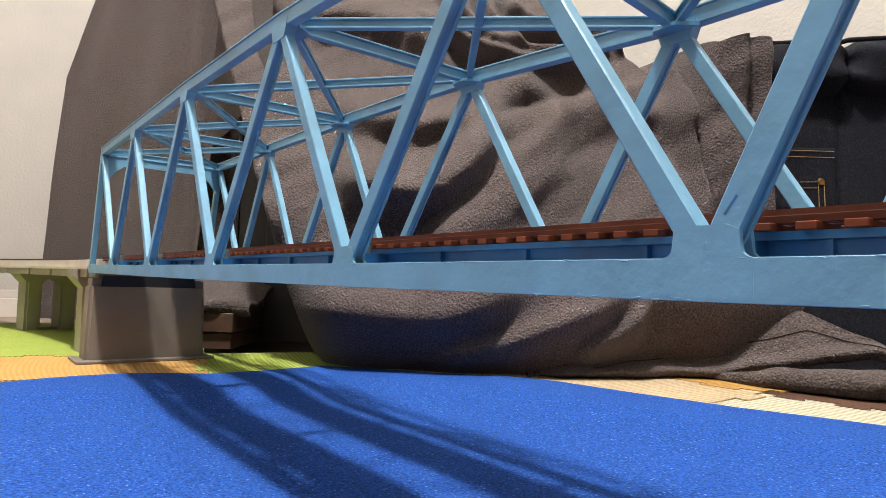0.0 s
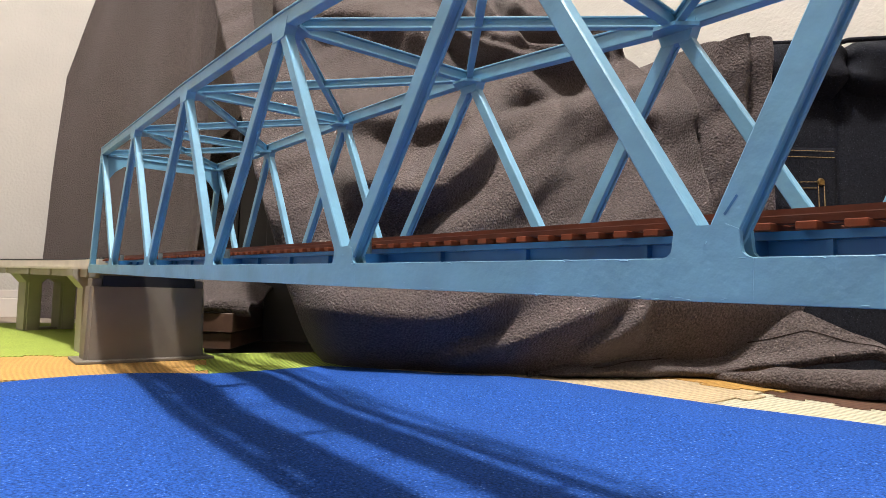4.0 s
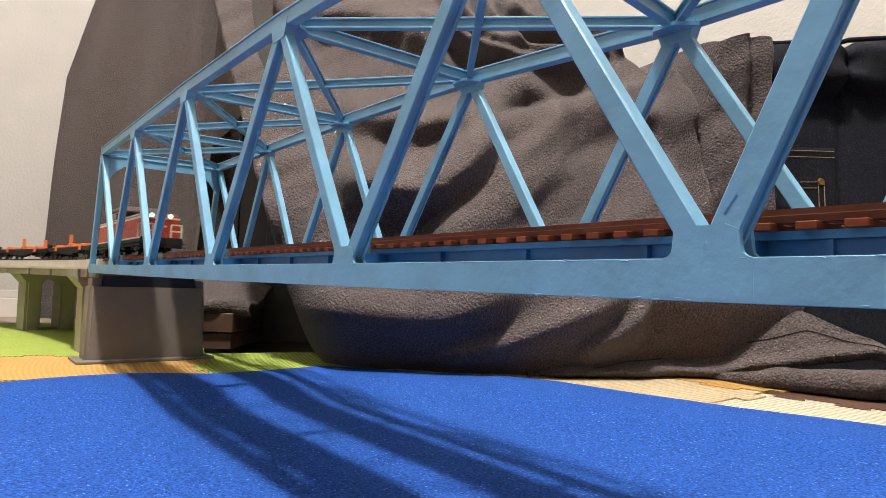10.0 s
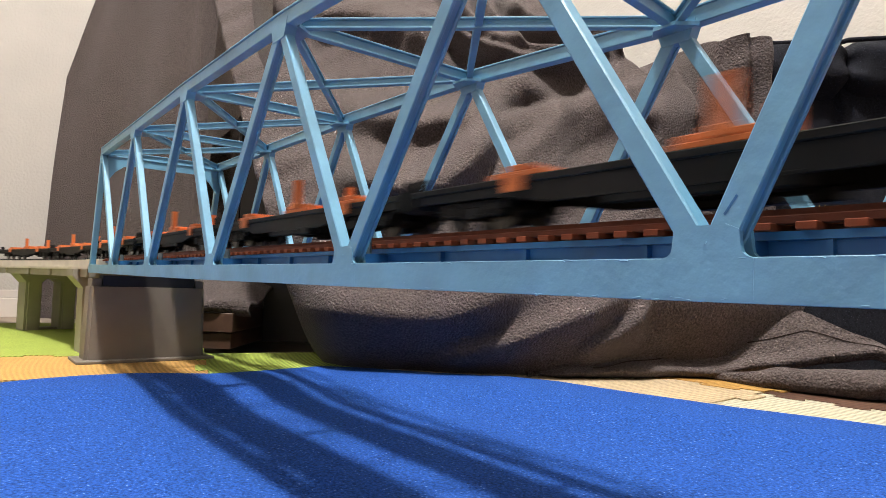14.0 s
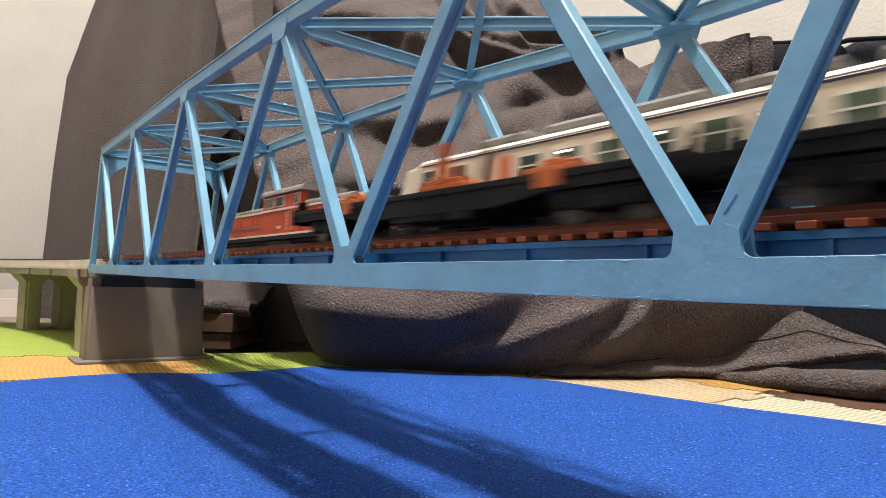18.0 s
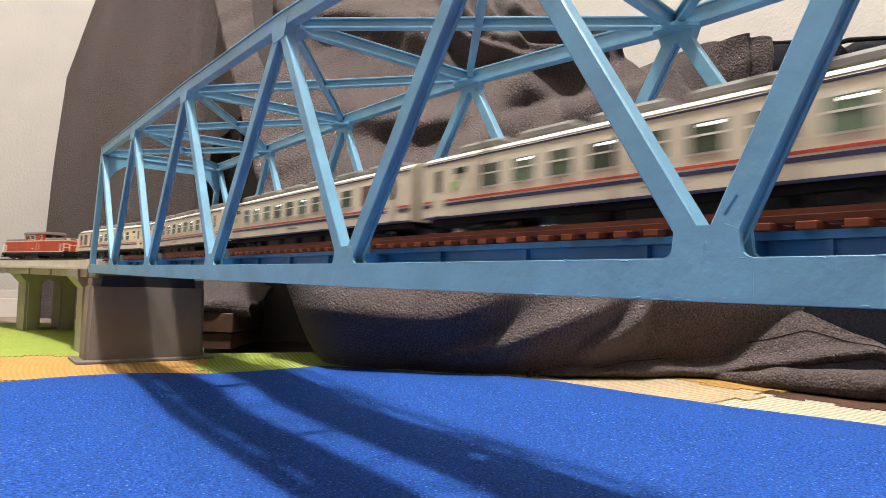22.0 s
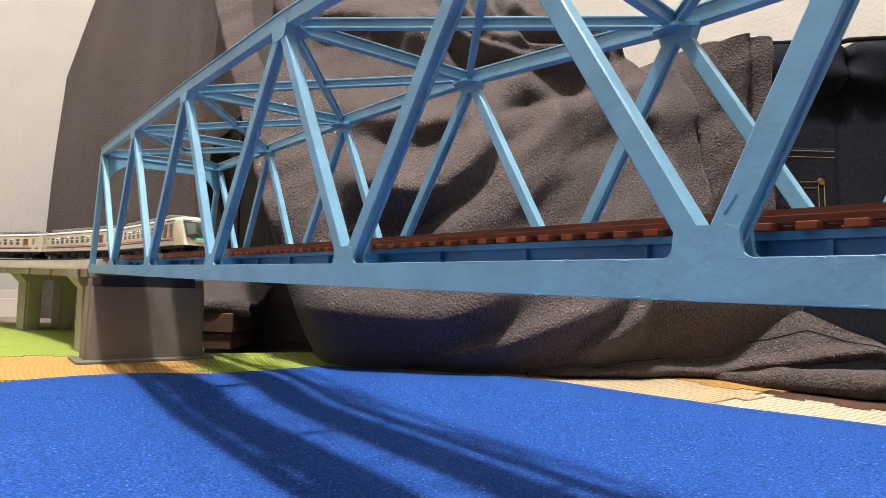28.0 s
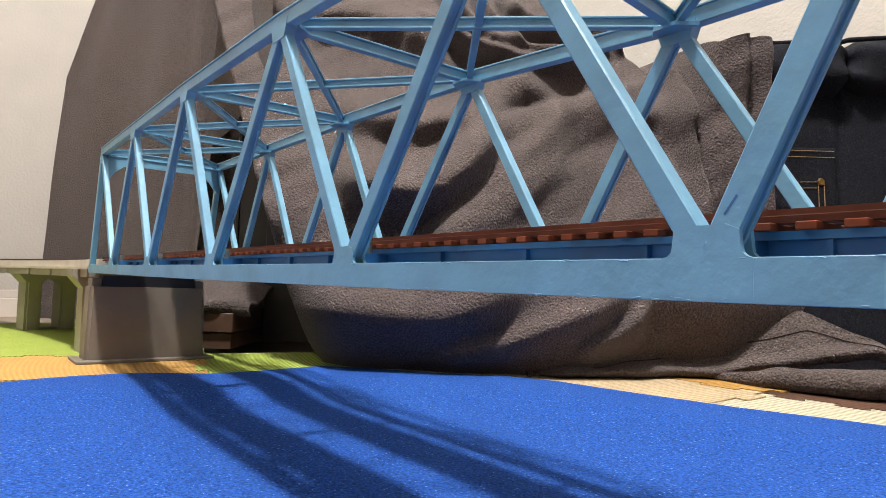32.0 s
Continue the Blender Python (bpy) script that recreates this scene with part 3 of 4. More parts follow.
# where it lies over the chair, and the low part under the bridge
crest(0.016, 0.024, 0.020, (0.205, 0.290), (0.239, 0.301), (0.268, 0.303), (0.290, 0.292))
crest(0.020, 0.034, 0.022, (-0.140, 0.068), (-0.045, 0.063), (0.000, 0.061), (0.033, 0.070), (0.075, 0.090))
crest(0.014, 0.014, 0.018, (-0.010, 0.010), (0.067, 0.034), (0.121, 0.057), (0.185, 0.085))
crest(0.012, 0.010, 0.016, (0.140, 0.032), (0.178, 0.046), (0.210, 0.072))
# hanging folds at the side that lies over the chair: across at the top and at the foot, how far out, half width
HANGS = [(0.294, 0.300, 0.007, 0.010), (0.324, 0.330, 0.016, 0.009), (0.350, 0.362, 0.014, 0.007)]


def along(x, *pts):
    """The value at x on the line through pts (x, y), rounded at the points."""
    if x <= pts[0][0]:
        return pts[0][1]
    for (x0, y0), (x1, y1) in zip(pts, pts[1:]):
        if x <= x1:
            return y0 + (y1 - y0) * (0.5 * (x - x0) / (x1 - x0) + 0.5 * smooth01((x - x0) / (x1 - x0)))
    return pts[-1][1]


def lean(z, a):
    if z >= 0.17:
        return 0.686 + 0.80 * (z - 0.17) ** 1.05
    full = 0.622 + 0.376 * z + 0.056 * math.exp(-z / 0.02)
    tuck = 0.664 - 0.036 * math.sin(z / 0.17 * math.pi) + 0.13 * z
    k = smooth01((a + 0.04) / 0.10)
    return full * (1 - k) + tuck * k


def drape(s, t):
    z_top = 0.62
    z = 0.0015 + z_top * t
    lo = -0.135 - 0.5 * z - 0.016 * (1 - smooth01((z - 0.10) / 0.06))
    hi = along(z, (0, 0.345), (0.09, 0.364), (0.2, 0.376), (0.34, 0.362), (0.38, 0.358), (0.6, 0.358))
    a = lo + (hi - lo) * s
    # the back part stands high, the side over the chair ends lower
    top = along(a, (0.085, 0.62), (0.154, 0.523), (0.214, 0.474), (0.243, 0.422), (0.255, 0.402), (0.277, 0.390), (0.291, 0.379), (0.300, 0.370), (0.312, 0.373), (0.342, 0.376), (0.378, 0.358))
    z = 0.0015 + (top - 0.0015) * t
    d = lean(z, a)
    # below its crests the cloth hangs nearly plumb
    zc = 0.16 + 0.15 * smooth01((a - 0.05) / 0.15) + 0.06 * smooth01((a - 0.2) / 0.1)
    if z < zc:
        d += 0.30 * smooth01((a - 0.05) / 0.05) * smooth01((z - 0.09) / 0.05) * (lean(zc, a) - d)
    d += 0.25 * max(0.0, 1 - s / 0.05) ** 2
    # low down it turns away round the corner
    d += 0.075 * (1 - smooth01((z - 0.10) / 0.06)) * max(0.0, 1 - (a - lo) / 0.085) ** 2
    d += 0.03 * smooth01((a - 0.13) / 0.12) * (1 - smooth01(z / 0.14))
    if z > top - 0.03 and a > 0.2:
        d += 0.05 * ((z - top + 0.03) / 0.03) ** 2
    # over the chair it lies in front of the denim
    k = smooth01((a - 0.255) / 0.05) * smooth01((z - 0.10) / 0.06)
    d = d * (1 - k) + (0.708 - 0.03 * z) * k
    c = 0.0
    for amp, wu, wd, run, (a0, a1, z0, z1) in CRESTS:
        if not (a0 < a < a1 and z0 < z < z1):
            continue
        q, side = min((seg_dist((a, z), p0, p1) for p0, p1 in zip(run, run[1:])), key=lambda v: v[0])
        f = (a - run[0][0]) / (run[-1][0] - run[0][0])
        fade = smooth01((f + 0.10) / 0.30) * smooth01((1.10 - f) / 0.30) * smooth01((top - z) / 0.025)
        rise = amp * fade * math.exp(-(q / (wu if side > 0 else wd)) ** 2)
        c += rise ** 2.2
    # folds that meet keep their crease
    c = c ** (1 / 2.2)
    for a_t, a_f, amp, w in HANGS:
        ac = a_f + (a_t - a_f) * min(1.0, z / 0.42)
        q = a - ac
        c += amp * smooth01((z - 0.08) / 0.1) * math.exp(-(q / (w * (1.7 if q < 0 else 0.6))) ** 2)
    # one width of cloth overlaps the next along a seam
    seam = along(z, (0.10, 0.300), (0.188, 0.290), (0.25, 0.2835), (0.314, 0.281), (0.341, 0.277), (0.385, 0.276))
    c += 0.022 * smooth01((z - 0.10) / 0.06) * smooth01((a - seam + 0.09) / 0.09) * (1 - smooth01((a - seam + 0.0015) / 0.003))
    # and gapes a little below the chair's edge
    c -= 0.016 * math.exp(-((a - seam + 0.012) / 0.010) ** 2 - ((z - 0.238) / 0.022) ** 2)
    c += 0.007 * noise.noise((a * 8, z * 8, 1.0)) + 0.008 * noise.noise(((a + z) * 9, (z - 0.8 * a) * 30, 2.0)) * smooth01((z - 0.1) / 0.1)
    return spot(a, d - c, z)


blanket = tagged(empty("fleece_blanket", pose(0, 0, 0)), "grey-brown fleece blanket draped in soft folds down to the mats", "blanket")
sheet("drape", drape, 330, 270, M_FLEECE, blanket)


def hem_roll(s, t):
    # the turned-up hem at the foot, rolled over on itself
    a = 0.285 + 0.15 * s
    r = along(s, (0, 0.004), (0.3, 0.0105), (0.65, 0.0130), (1, 0.0130))
    ang = 2 * math.pi * t
    d = along(s, (0, 0.672), (0.2, 0.625), (0.6, 0.578), (1, 0.552))
    w = 1 + 0.10 * noise.noise((s * 9, 2 * math.cos(ang), 2 * math.sin(ang) + 4))
    return spot(a, d + 1.5 * r * w * math.cos(ang), max(0.0012, r + 0.0012 + r * w * math.sin(ang)))


sheet("hem_roll", hem_roll, 70, 32, M_FLEECE, blanket)


def hem_lip(s, t):
    # the sewn hem: it lies along the mats, then lifts off and arches over the roll
    a = 0.085 + 0.350 * s
    foot = along(a, (0.085, 0.002), (0.290, 0.002), (0.330, 0.015), (0.370, 0.027), (0.405, 0.034), (0.435, 0.020))
    crest = along(a, (0.085, 0.0025), (0.15, 0.018), (0.21, 0.030), (0.27, 0.042), (0.32, 0.060), (0.362, 0.079), (0.40, 0.056), (0.435, 0.038))
    d0 = along(a, (0.085, 0.680), (0.125, 0.650), (0.185, 0.658), (0.25, 0.676), (0.30, 0.672), (0.36, 0.622), (0.435, 0.588))
    band = along(a, (0.085, 0.004), (0.18, 0.014), (0.435, 0.017))
    # the hem band stands nearly plumb, a sunk seam parts it from the cloth that leans back above
    z = foot + (crest - foot) * math.sin(math.pi / 2 * min(1.0, t * 1.15))
    lift = z - foot
    out = 0.010 * math.sin(math.pi * min(1.0, lift / band))
    back = 0.75 * max(0.0, lift - 0.6 * band) + 0.07 * max(0.0, t - 0.75) * 4
    return spot(a, d0 - out + back, z - 0.03 * max(0.0, t - 0.87) + 0.0015 * noise.noise((a * 40, t * 4, 9)))


sheet("hem_edge", hem_lip, 110, 40, M_FLEECE, blanket, thick=0.004)
bm = bmesh.new()
seam_pts = []
for k in range(57):
    s_k = 0.20 + 0.74 * k / 56
    seam_pts.append(hem_lip(s_k, 0.36) - F_H * 0.0006)
for p, q in zip(seam_pts, seam_pts[1:]):
    beam(bm, p, q, F_H, 0.0009, 0.0012, 0)
part("hem_seam", bm, M_SEAM, blanket, "dark sewn seam along the hem")


def canopy(s, t):
    # the blanket goes on behind the folds: over to the covered board
    a = -0.47 + 0.24 * s
    low = 0.10 + 0.24 * smooth01(s / 0.2)
    d = 1.20 - 0.36 * s + 0.03 * math.sin(5 * s)
    return spot(a + 0.03 * (1 - s) * t, d, low + (0.66 - low) * t)


sheet("side_drop", canopy, 50, 40, M_FLEECE, blanket)


def shade_lid(s, t):
    # added out of view: keeps lamplight from falling in behind the drape
    a = -0.42 + 0.49 * s
    d = 1.04 + 0.30 * t
    return spot(a, d, 0.62 + 0.05 * math.sin(math.pi * t) + 0.06 * t * (1 - s))


sheet("unseen_lid", shade_lid, 40, 20, M_FLEECE, blanket)


def panel(s, t):
    # from its far side round to the front, and back again behind the drape
    z = 0.80 * t
    if s < 0.2:
        k = s / 0.2
        a, d = -0.792, 1.62 - 0.38 * k
    elif s < 0.85:
        k = (s - 0.2) / 0.65
        a, d = -0.792 + 0.375 * k, 1.235 + 0.02 * math.sin(2 * math.pi * k)
    else:
        k = (s - 0.85) / 0.15
        a, d = -0.417 + 0.012 * k, 1.235 + 0.3 * k
    corner = smooth01(1 - abs(s - 0.2) / 0.12)
    a += 0.05 * t * (1 - smooth01((s - 0.35) / 0.4)) + 0.06 * max(0, t - 0.60) * (1 - smooth01((s - 0.2) / 0.3)) * 3.2
    d += corner * 0.02
    c = 0.016 * math.exp(-((a + 0.475) / 0.018) ** 2) + 0.010 * math.exp(-((a + 0.60) / 0.05) ** 2) * t + 0.010 * math.exp(-((a + 0.40) / 0.02) ** 2)
    c += 0.010 * noise.noise((s * 7, t * 3, 5.0))
    return spot(a, d - c, z)


cover = tagged(empty("covered_board", pose(0, 0, 0)), "tall board covered by a hanging grey-brown fleece", "covered board")
sheet("fleece_cover", panel, 130, 60, M_FLEECE, cover)


# near-black colour that stands in for the shade of the gap
M_GAPDARK = mat("gap_shade_black", (0.02, 0.016, 0.014), 0.5, var=0.2, scale=20, bump=0.1, bscale=150, dist=0.0004)
# low brown box with a rumpled fleece on it
crate = tagged(empty("brown_box", pose(0, 0, 0)), "low dark brown wooden box with a groove along its side", "box")
M_BOX = mat("dark_brown_stained_wood", (0.085, 0.045, 0.028), 0.45, var=0.15, scale=30, bump=0.1, bscale=200, dist=0.0004)


def slanted(rows, bevel=0.001):
    bm = boxes(*rows, bevel=bevel)
    m = Matrix((( R_H.x, F_H.x, 0, EYE.x), (R_H.y, F_H.y, 0, EYE.y), (0, 0, 1, 0), (0, 0, 0, 1)))
    bmesh.ops.transform(bm, verts=bm.verts, matrix=m)
    return bm


part("base", slanted([(-0.36, -0.265, 0.815, 1.05, 0.0008, 0.0205)]), M_BOX, crate)
part("lid", slanted([(-0.365, -0.262, 0.81, 1.055, 0.0222, 0.0462)]), M_BOX, crate)


def rumple(s, t):
    # a thick roll along the front of the box, rising behind
    a = -0.37 + 0.125 * s
    r = 0.0105 + 0.003 * math.sin(9 * s)
    droop = 0.016 * smooth01((s - 0.45) / 0.55)
    if t < 0.35:
        ang = math.pi * (-0.45 + 0.95 * t / 0.35)
        d, z = 0.822 - r * math.cos(ang), r + r * math.sin(ang)
    else:
        k = (t - 0.35) / 0.65
        d, z = 0.822 + 0.22 * k, 2 * r - 0.008 * math.sin(math.pi * min(1.0, 3 * k)) + 0.055 * k
    w = 0.004 * noise.noise((s * 5, t * 4, 3))
    return spot(a + w, d + 0.010 * math.sin(8 * s) + w, 0.0478 + z - droop * (0.4 + t))


tagged(sheet("folded_fleece", rumple, 50, 50, M_FLEECE, thick=0.003), "rumpled grey-brown fleece lying on the brown box", "blanket")

# added blocks: they stop light and colour the gap as dark as shade
gap_thing = tagged(empty("dark_cabinet", pose(0, 0, 0)), "near-black blocks standing in for shade under the blanket", "cabinet")
part("body", slanted([(-0.330, 0.13, 1.03, 1.19, 0.0, 0.57)]), M_GAPDARK, gap_thing)
part("plinth", slanted([(-0.258, -0.05, 0.93, 1.03, 0.0008, 0.20)]), M_GAPDARK, gap_thing)
part("gap_side", slanted([(-0.337, -0.331, 1.03, 1.19, 0.0, 0.572)]), M_GAPDARK, gap_thing)

# ---------------------------------------------------------------- denim floor chair
chair = tagged(empty("denim_floor_chair", pose(0, 0, 0)), "dark indigo denim floor chair with a pocket and ochre stitching", "floor chair")


def denim_d(a, z):
    return 0.742 + 0.06 * z - 0.06 * (a - 0.44) + 0.0018 * noise.noise((a * 30, z * 30, 3))


def denim_back(s, t):
    a, z = 0.30 + 0.50 * s, 0.0012 + 0.400 * t
    d = denim_d(a, z)
    d += 0.004 * math.exp(-((a - 0.468) / 0.004) ** 2)
    if t > 0.93:
        d += 0.05 * ((t - 0.93) / 0.07) ** 2
    return spot(a, d, z)


sheet("backrest", denim_back, 110, 80, M_DENIM, chair)


def cushion(a0, a1):
    def fn(s, t):
        a = a0 + (a1 - a0) * s
        ang = math.pi * (1.12 * t - 0.06)
        pinch = min(1.0, min(s, 1 - s) / 0.12) ** 0.5
        r = 0.036 * (0.55 + 0.45 * pinch)
        w = 0.005 * math.sin(17 * t + 30 * a) * (1 - min(1.0, min(s, 1 - s) / 0.35)) + 0.002 * noise.noise((a * 40, t * 6, 7))
        zc = 0.361 + 0.05 * (a - 0.4)
        return spot(a, denim_d(a, 0.36) + 0.006 - (0.030 * math.sin(ang) * (0.6 + 0.4 * pinch) + w), zc - r * math.cos(ang))
    return fn


sheet("head_cushion", cushion(0.36, 0.4762), 60, 26, M_DENIM, chair, "gathered roll of the same denim")
sheet("head_cushion", cushion(0.4758, 0.62), 60, 26, M_DENIM, chair, "gathered roll of the same denim")


def piping(s, t):
    a = 0.30 + 0.45 * s
    r = 0.0032
    ang = 2 * math.pi * t
    zc = 0.4000 + 0.06 * (a - 0.4) - 0.004 * math.exp(-((a - 0.475) / 0.006) ** 2)
    return spot(a, denim_d(a, 0.40) + 0.004 + r * math.cos(ang), zc + r * math.sin(ang))


sheet("piping", piping, 60, 10, M_DENIM, chair)


def pocket(s, t):
    a, z = 0.385 + 0.0785 * s, 0.10 + 0.168 * t
    return spot(a, denim_d(a, z) - 0.0028, z)


pk = sheet("pocket", pocket, 14, 20, M_DENIM, chair, thick=0.0012)


def stitches(a0, z0, a1, z1, parent, lift=0.0036):
    """A row of stitches as one seam."""
    bm = bmesh.new()
    L = math.hypot(a1 - a0, z1 - z0)
    n = int(L / 0.0036)
    for k in range(n):
        p = [(a0 + (a1 - a0) * f / n, z0 + (z1 - z0) * f / n) for f in (k + 0.1, k + 0.85)]
        q = [spot(a, denim_d(a, z) - lift, z) for a, z in p]
        beam(bm, q[0], q[1], F_H, 0.0006, 0.0006, 0)
    part("stitching", bm, M_THREAD, parent, "ochre stitching")


stitches(0.386, 0.2645, 0.4620, 0.2640, pk)
stitches(0.386, 0.2570, 0.4620, 0.2565, pk)
stitches(0.405, 0.2255, 0.4440, 0.2265, pk)
stitches(0.405, 0.2185, 0.4400, 0.2190, pk)
stitches(0.4415, 0.2255, 0.4415, 0.13, pk)
stitches(0.4480, 0.2255, 0.4480, 0.13, pk)
bm = bmesh.new()
for k in range(46):
    z = 0.32 - k * 0.0045
    beam(bm, spot(0.4665, denim_d(0.4665, z) - 0.001, z), spot(0.4667, denim_d(0.4667, z) - 0.001, z - 0.003), F_H, 0.0007, 0.0007, 0)
part("side_seam", bm, M_DENIM, chair, "dark seam stitching")
bm = bmesh.new()
c = spot(0.4445, denim_d(0.4445, 0.2265) - 0.0045, 0.2265)
cyl(bm, 0.0044, 0.0018, Matrix.Translation(c) @ (-F_H).to_track_quat("Z", "Y").to_matrix().to_4x4(), 20, 0.0034)
part("rivet", bm, M_BRASS, pk, "aged brass rivet")

# ---------------------------------------------------------------- ceiling lamp
lamp = tagged(empty("ceiling_lamp", pose(LAMP.x, LAMP.y, 2.4)), "round white ceiling lamp, lit", "ceiling lamp")
bm = bmesh.new()
cyl(bm, 0.24, 0.05, Matrix.Translation((0, 0, -0.025)), 40, 0.22)
part("housing", bm, M_CEIL, lamp)

# ---------------------------------------------------------------- trains
M_RED = mat("vermilion_loco_paint", (0.46, 0.056, 0.014), 0.5, spec=0.35, var=0.06, scale=30, bump=0.04, bscale=400, dist=0.0002)
M_WHITE = mat("off_white_trim_paint", (0.66, 0.58, 0.47), 0.45, var=0.05, scale=60, bump=0.03, bscale=400, dist=0.0002)
M_LROOF = mat("grey_loco_roof", (0.20, 0.18, 0.165), 0.6, var=0.12, scale=50, bump=0.08, bscale=400, dist=0.0002)
M_CAR = mat("cream_carriage_paint", (0.66, 0.58, 0.44), 0.4, var=0.04, scale=25, bump=0.03, bscale=400, dist=0.0002)
M_CROOF = mat("white_carriage_roof", (0.70, 0.66, 0.58), 0.45, var=0.05, scale=30, bump=0.03, bscale=400, dist=0.0002)
M_UNIT = mat("grey_roof_unit", (0.17, 0.158, 0.142), 0.6, var=0.1, scale=60, bump=0.06, bscale=400, dist=0.0002)
M_LINE_RED = mat("red_stripe_paint", (0.50, 0.06, 0.04), 0.4, var=0.04, scale=60, bump=0)
M_NAVY = mat("navy_stripe_paint", (0.018, 0.02, 0.075), 0.4, var=0.04, scale=60, bump=0)
M_BOGIE = mat("black_running_gear", (0.008, 0.0078, 0.0078), 0.6, spec=0.25, var=0.25, scale=150, bump=0.15, bscale=700, dist=0.0003)
M_WHEEL = mat("blackened_wheel_steel", (0.10, 0.095, 0.09), 0.35, metal=1.0, var=0.15, scale=150, bump=0.05, bscale=700, dist=0.0001)
M_RUST = mat("orange_stake_paint", (0.62, 0.15, 0.03), 0.5, var=0.08, scale=70, bump=0.08, bscale=500, dist=0.0002)
M_CURTAIN = mat("brown_closed_window", (0.14, 0.055, 0.028), 0.4, var=0.1, scale=90, bump=0.05, bscale=500, dist=0.0002)
M_PANE = mat("grey_green_window_pane", (0.085, 0.125, 0.075), 0.12, var=0.25, scale=35, bump=0, spec=0.6, random_tone=0.55)
M_DARKPANE = mat("dark_window_pane", (0.03, 0.032, 0.03), 0.1, var=0.2, scale=40, bump=0, spec=0.6)
M_HEAD = glow("headlamp_glow", (1.0, 0.82, 0.55), 6.0)
M_STRIP = glow("interior_light_strip", (1.0, 0.97, 0.92), 2.5)
M_SIGN = glow("green_tail_sign_glow", (0.05, 0.8, 0.16), 0.7)
M_TAIL = mat("pink_tail_lens", (0.62, 0.25, 0.20), 0.3, var=0.05, scale=90, bump=0)

M_EMBLEM = mat("pale_green_emblem_paint", (0.33, 0.45, 0.17), 0.5, var=0.05, scale=90, bump=0)
HW = 0.0178          # half the width of a vehicle


def wheel_mesh():
    bm = bmesh.new()
    turn = Matrix.Rotation(math.pi / 2, 4, "X")
    for o in (-1, 1):
        cyl(bm, 0.0057, 0.0018, Matrix.Translation((0, o * 0.0080, 0)) @ turn, 18)
        cyl(bm, 0.0064, 0.0006, Matrix.Translation((0, o * 0.0070, 0)) @ turn, 18)
    cyl(bm, 0.0012, 0.0165, turn, 8)
    me = bpy.data.meshes.new("wheelset")
    bm.to_mesh(me)
    bm.free()
    me.materials.append(M_WHEEL)
    for poly in me.polygons:
        poly.use_smooth = False
    return me


WHEEL = wheel_mesh()


def bogie_mesh(half, deep=0.0):
    bm = bmesh.new()
    for o in (-1, 1):
        y = o * 0.0118
        box(bm, -half - 0.005, half + 0.005, y - 0.0011, y + 0.0011, 0.0062, 0.0092, 0.0003)
        box(bm, -half * 0.45, half * 0.45, y - 0.0016, y + 0.0016, 0.0035, 0.0072, 0.0003)
        for w in (-half, half):
            box(bm, w - 0.0026, w + 0.0026, y - 0.0019, y + 0.0019, 0.0038, 0.0082, 0.0004)
        for w in (-half * 0.55, half * 0.55):
            cyl(bm, 0.0014, 0.004, Matrix.Translation((w, y + o * 0.0012, 0.0068)), 8)
    box(bm, -0.005, 0.005, -0.011, 0.011, 0.0070, 0.0115 + deep, 0.0003)
    me = bpy.data.meshes.new("bogie")
    bm.to_mesh(me)
    bm.free()
    me.materials.append(M_BOGIE)
    return me


BOGIE_LONG, BOGIE_SHORT = bogie_mesh(0.0135), bogie_mesh(0.0115)


def add_bogie(thing, x, me, half):
    b = share("bogie", me, thing, pose(x, 0, 0))
    for w in (-half, half):
        share("wheelset", WHEEL, b, pose(w, 0, 0.0057))
    return b


def coupler(thing, x, s):
    bm = boxes((min(x, x + s * 0.009), max(x, x + s * 0.009), -0.0016, 0.0016, 0.0095, 0.0125), (min(x + s * 0.006, x + s * 0.010), max(x + s * 0.006, x + s * 0.010), -0.003, 0.003, 0.0088, 0.0132), bevel=0.0003)
    part("coupler", bm, M_BOGIE, thing)


def shell(pts, x0, x1):
    """A body of the cross-section pts (y, z) from x0 to x1."""
    return prism(bmesh.new(), pts, x0, x1, Matrix(((0, 0, 1, 0), (1, 0, 0, 0), (0, 1, 0, 0), (0, 0, 0, 1))))


def hood_section(w, z0, z1, r):
    pts = [(-w, z0), (w, z0), (w, z1 - r)]
    for k in range(1, 5):
        a = k / 5 * math.pi / 2
        pts.append((w - r + r * math.cos(a), z1 - r + r * math.sin(a)))
    pts += [(-y, z) for y, z in reversed(pts[2:])]
    return pts


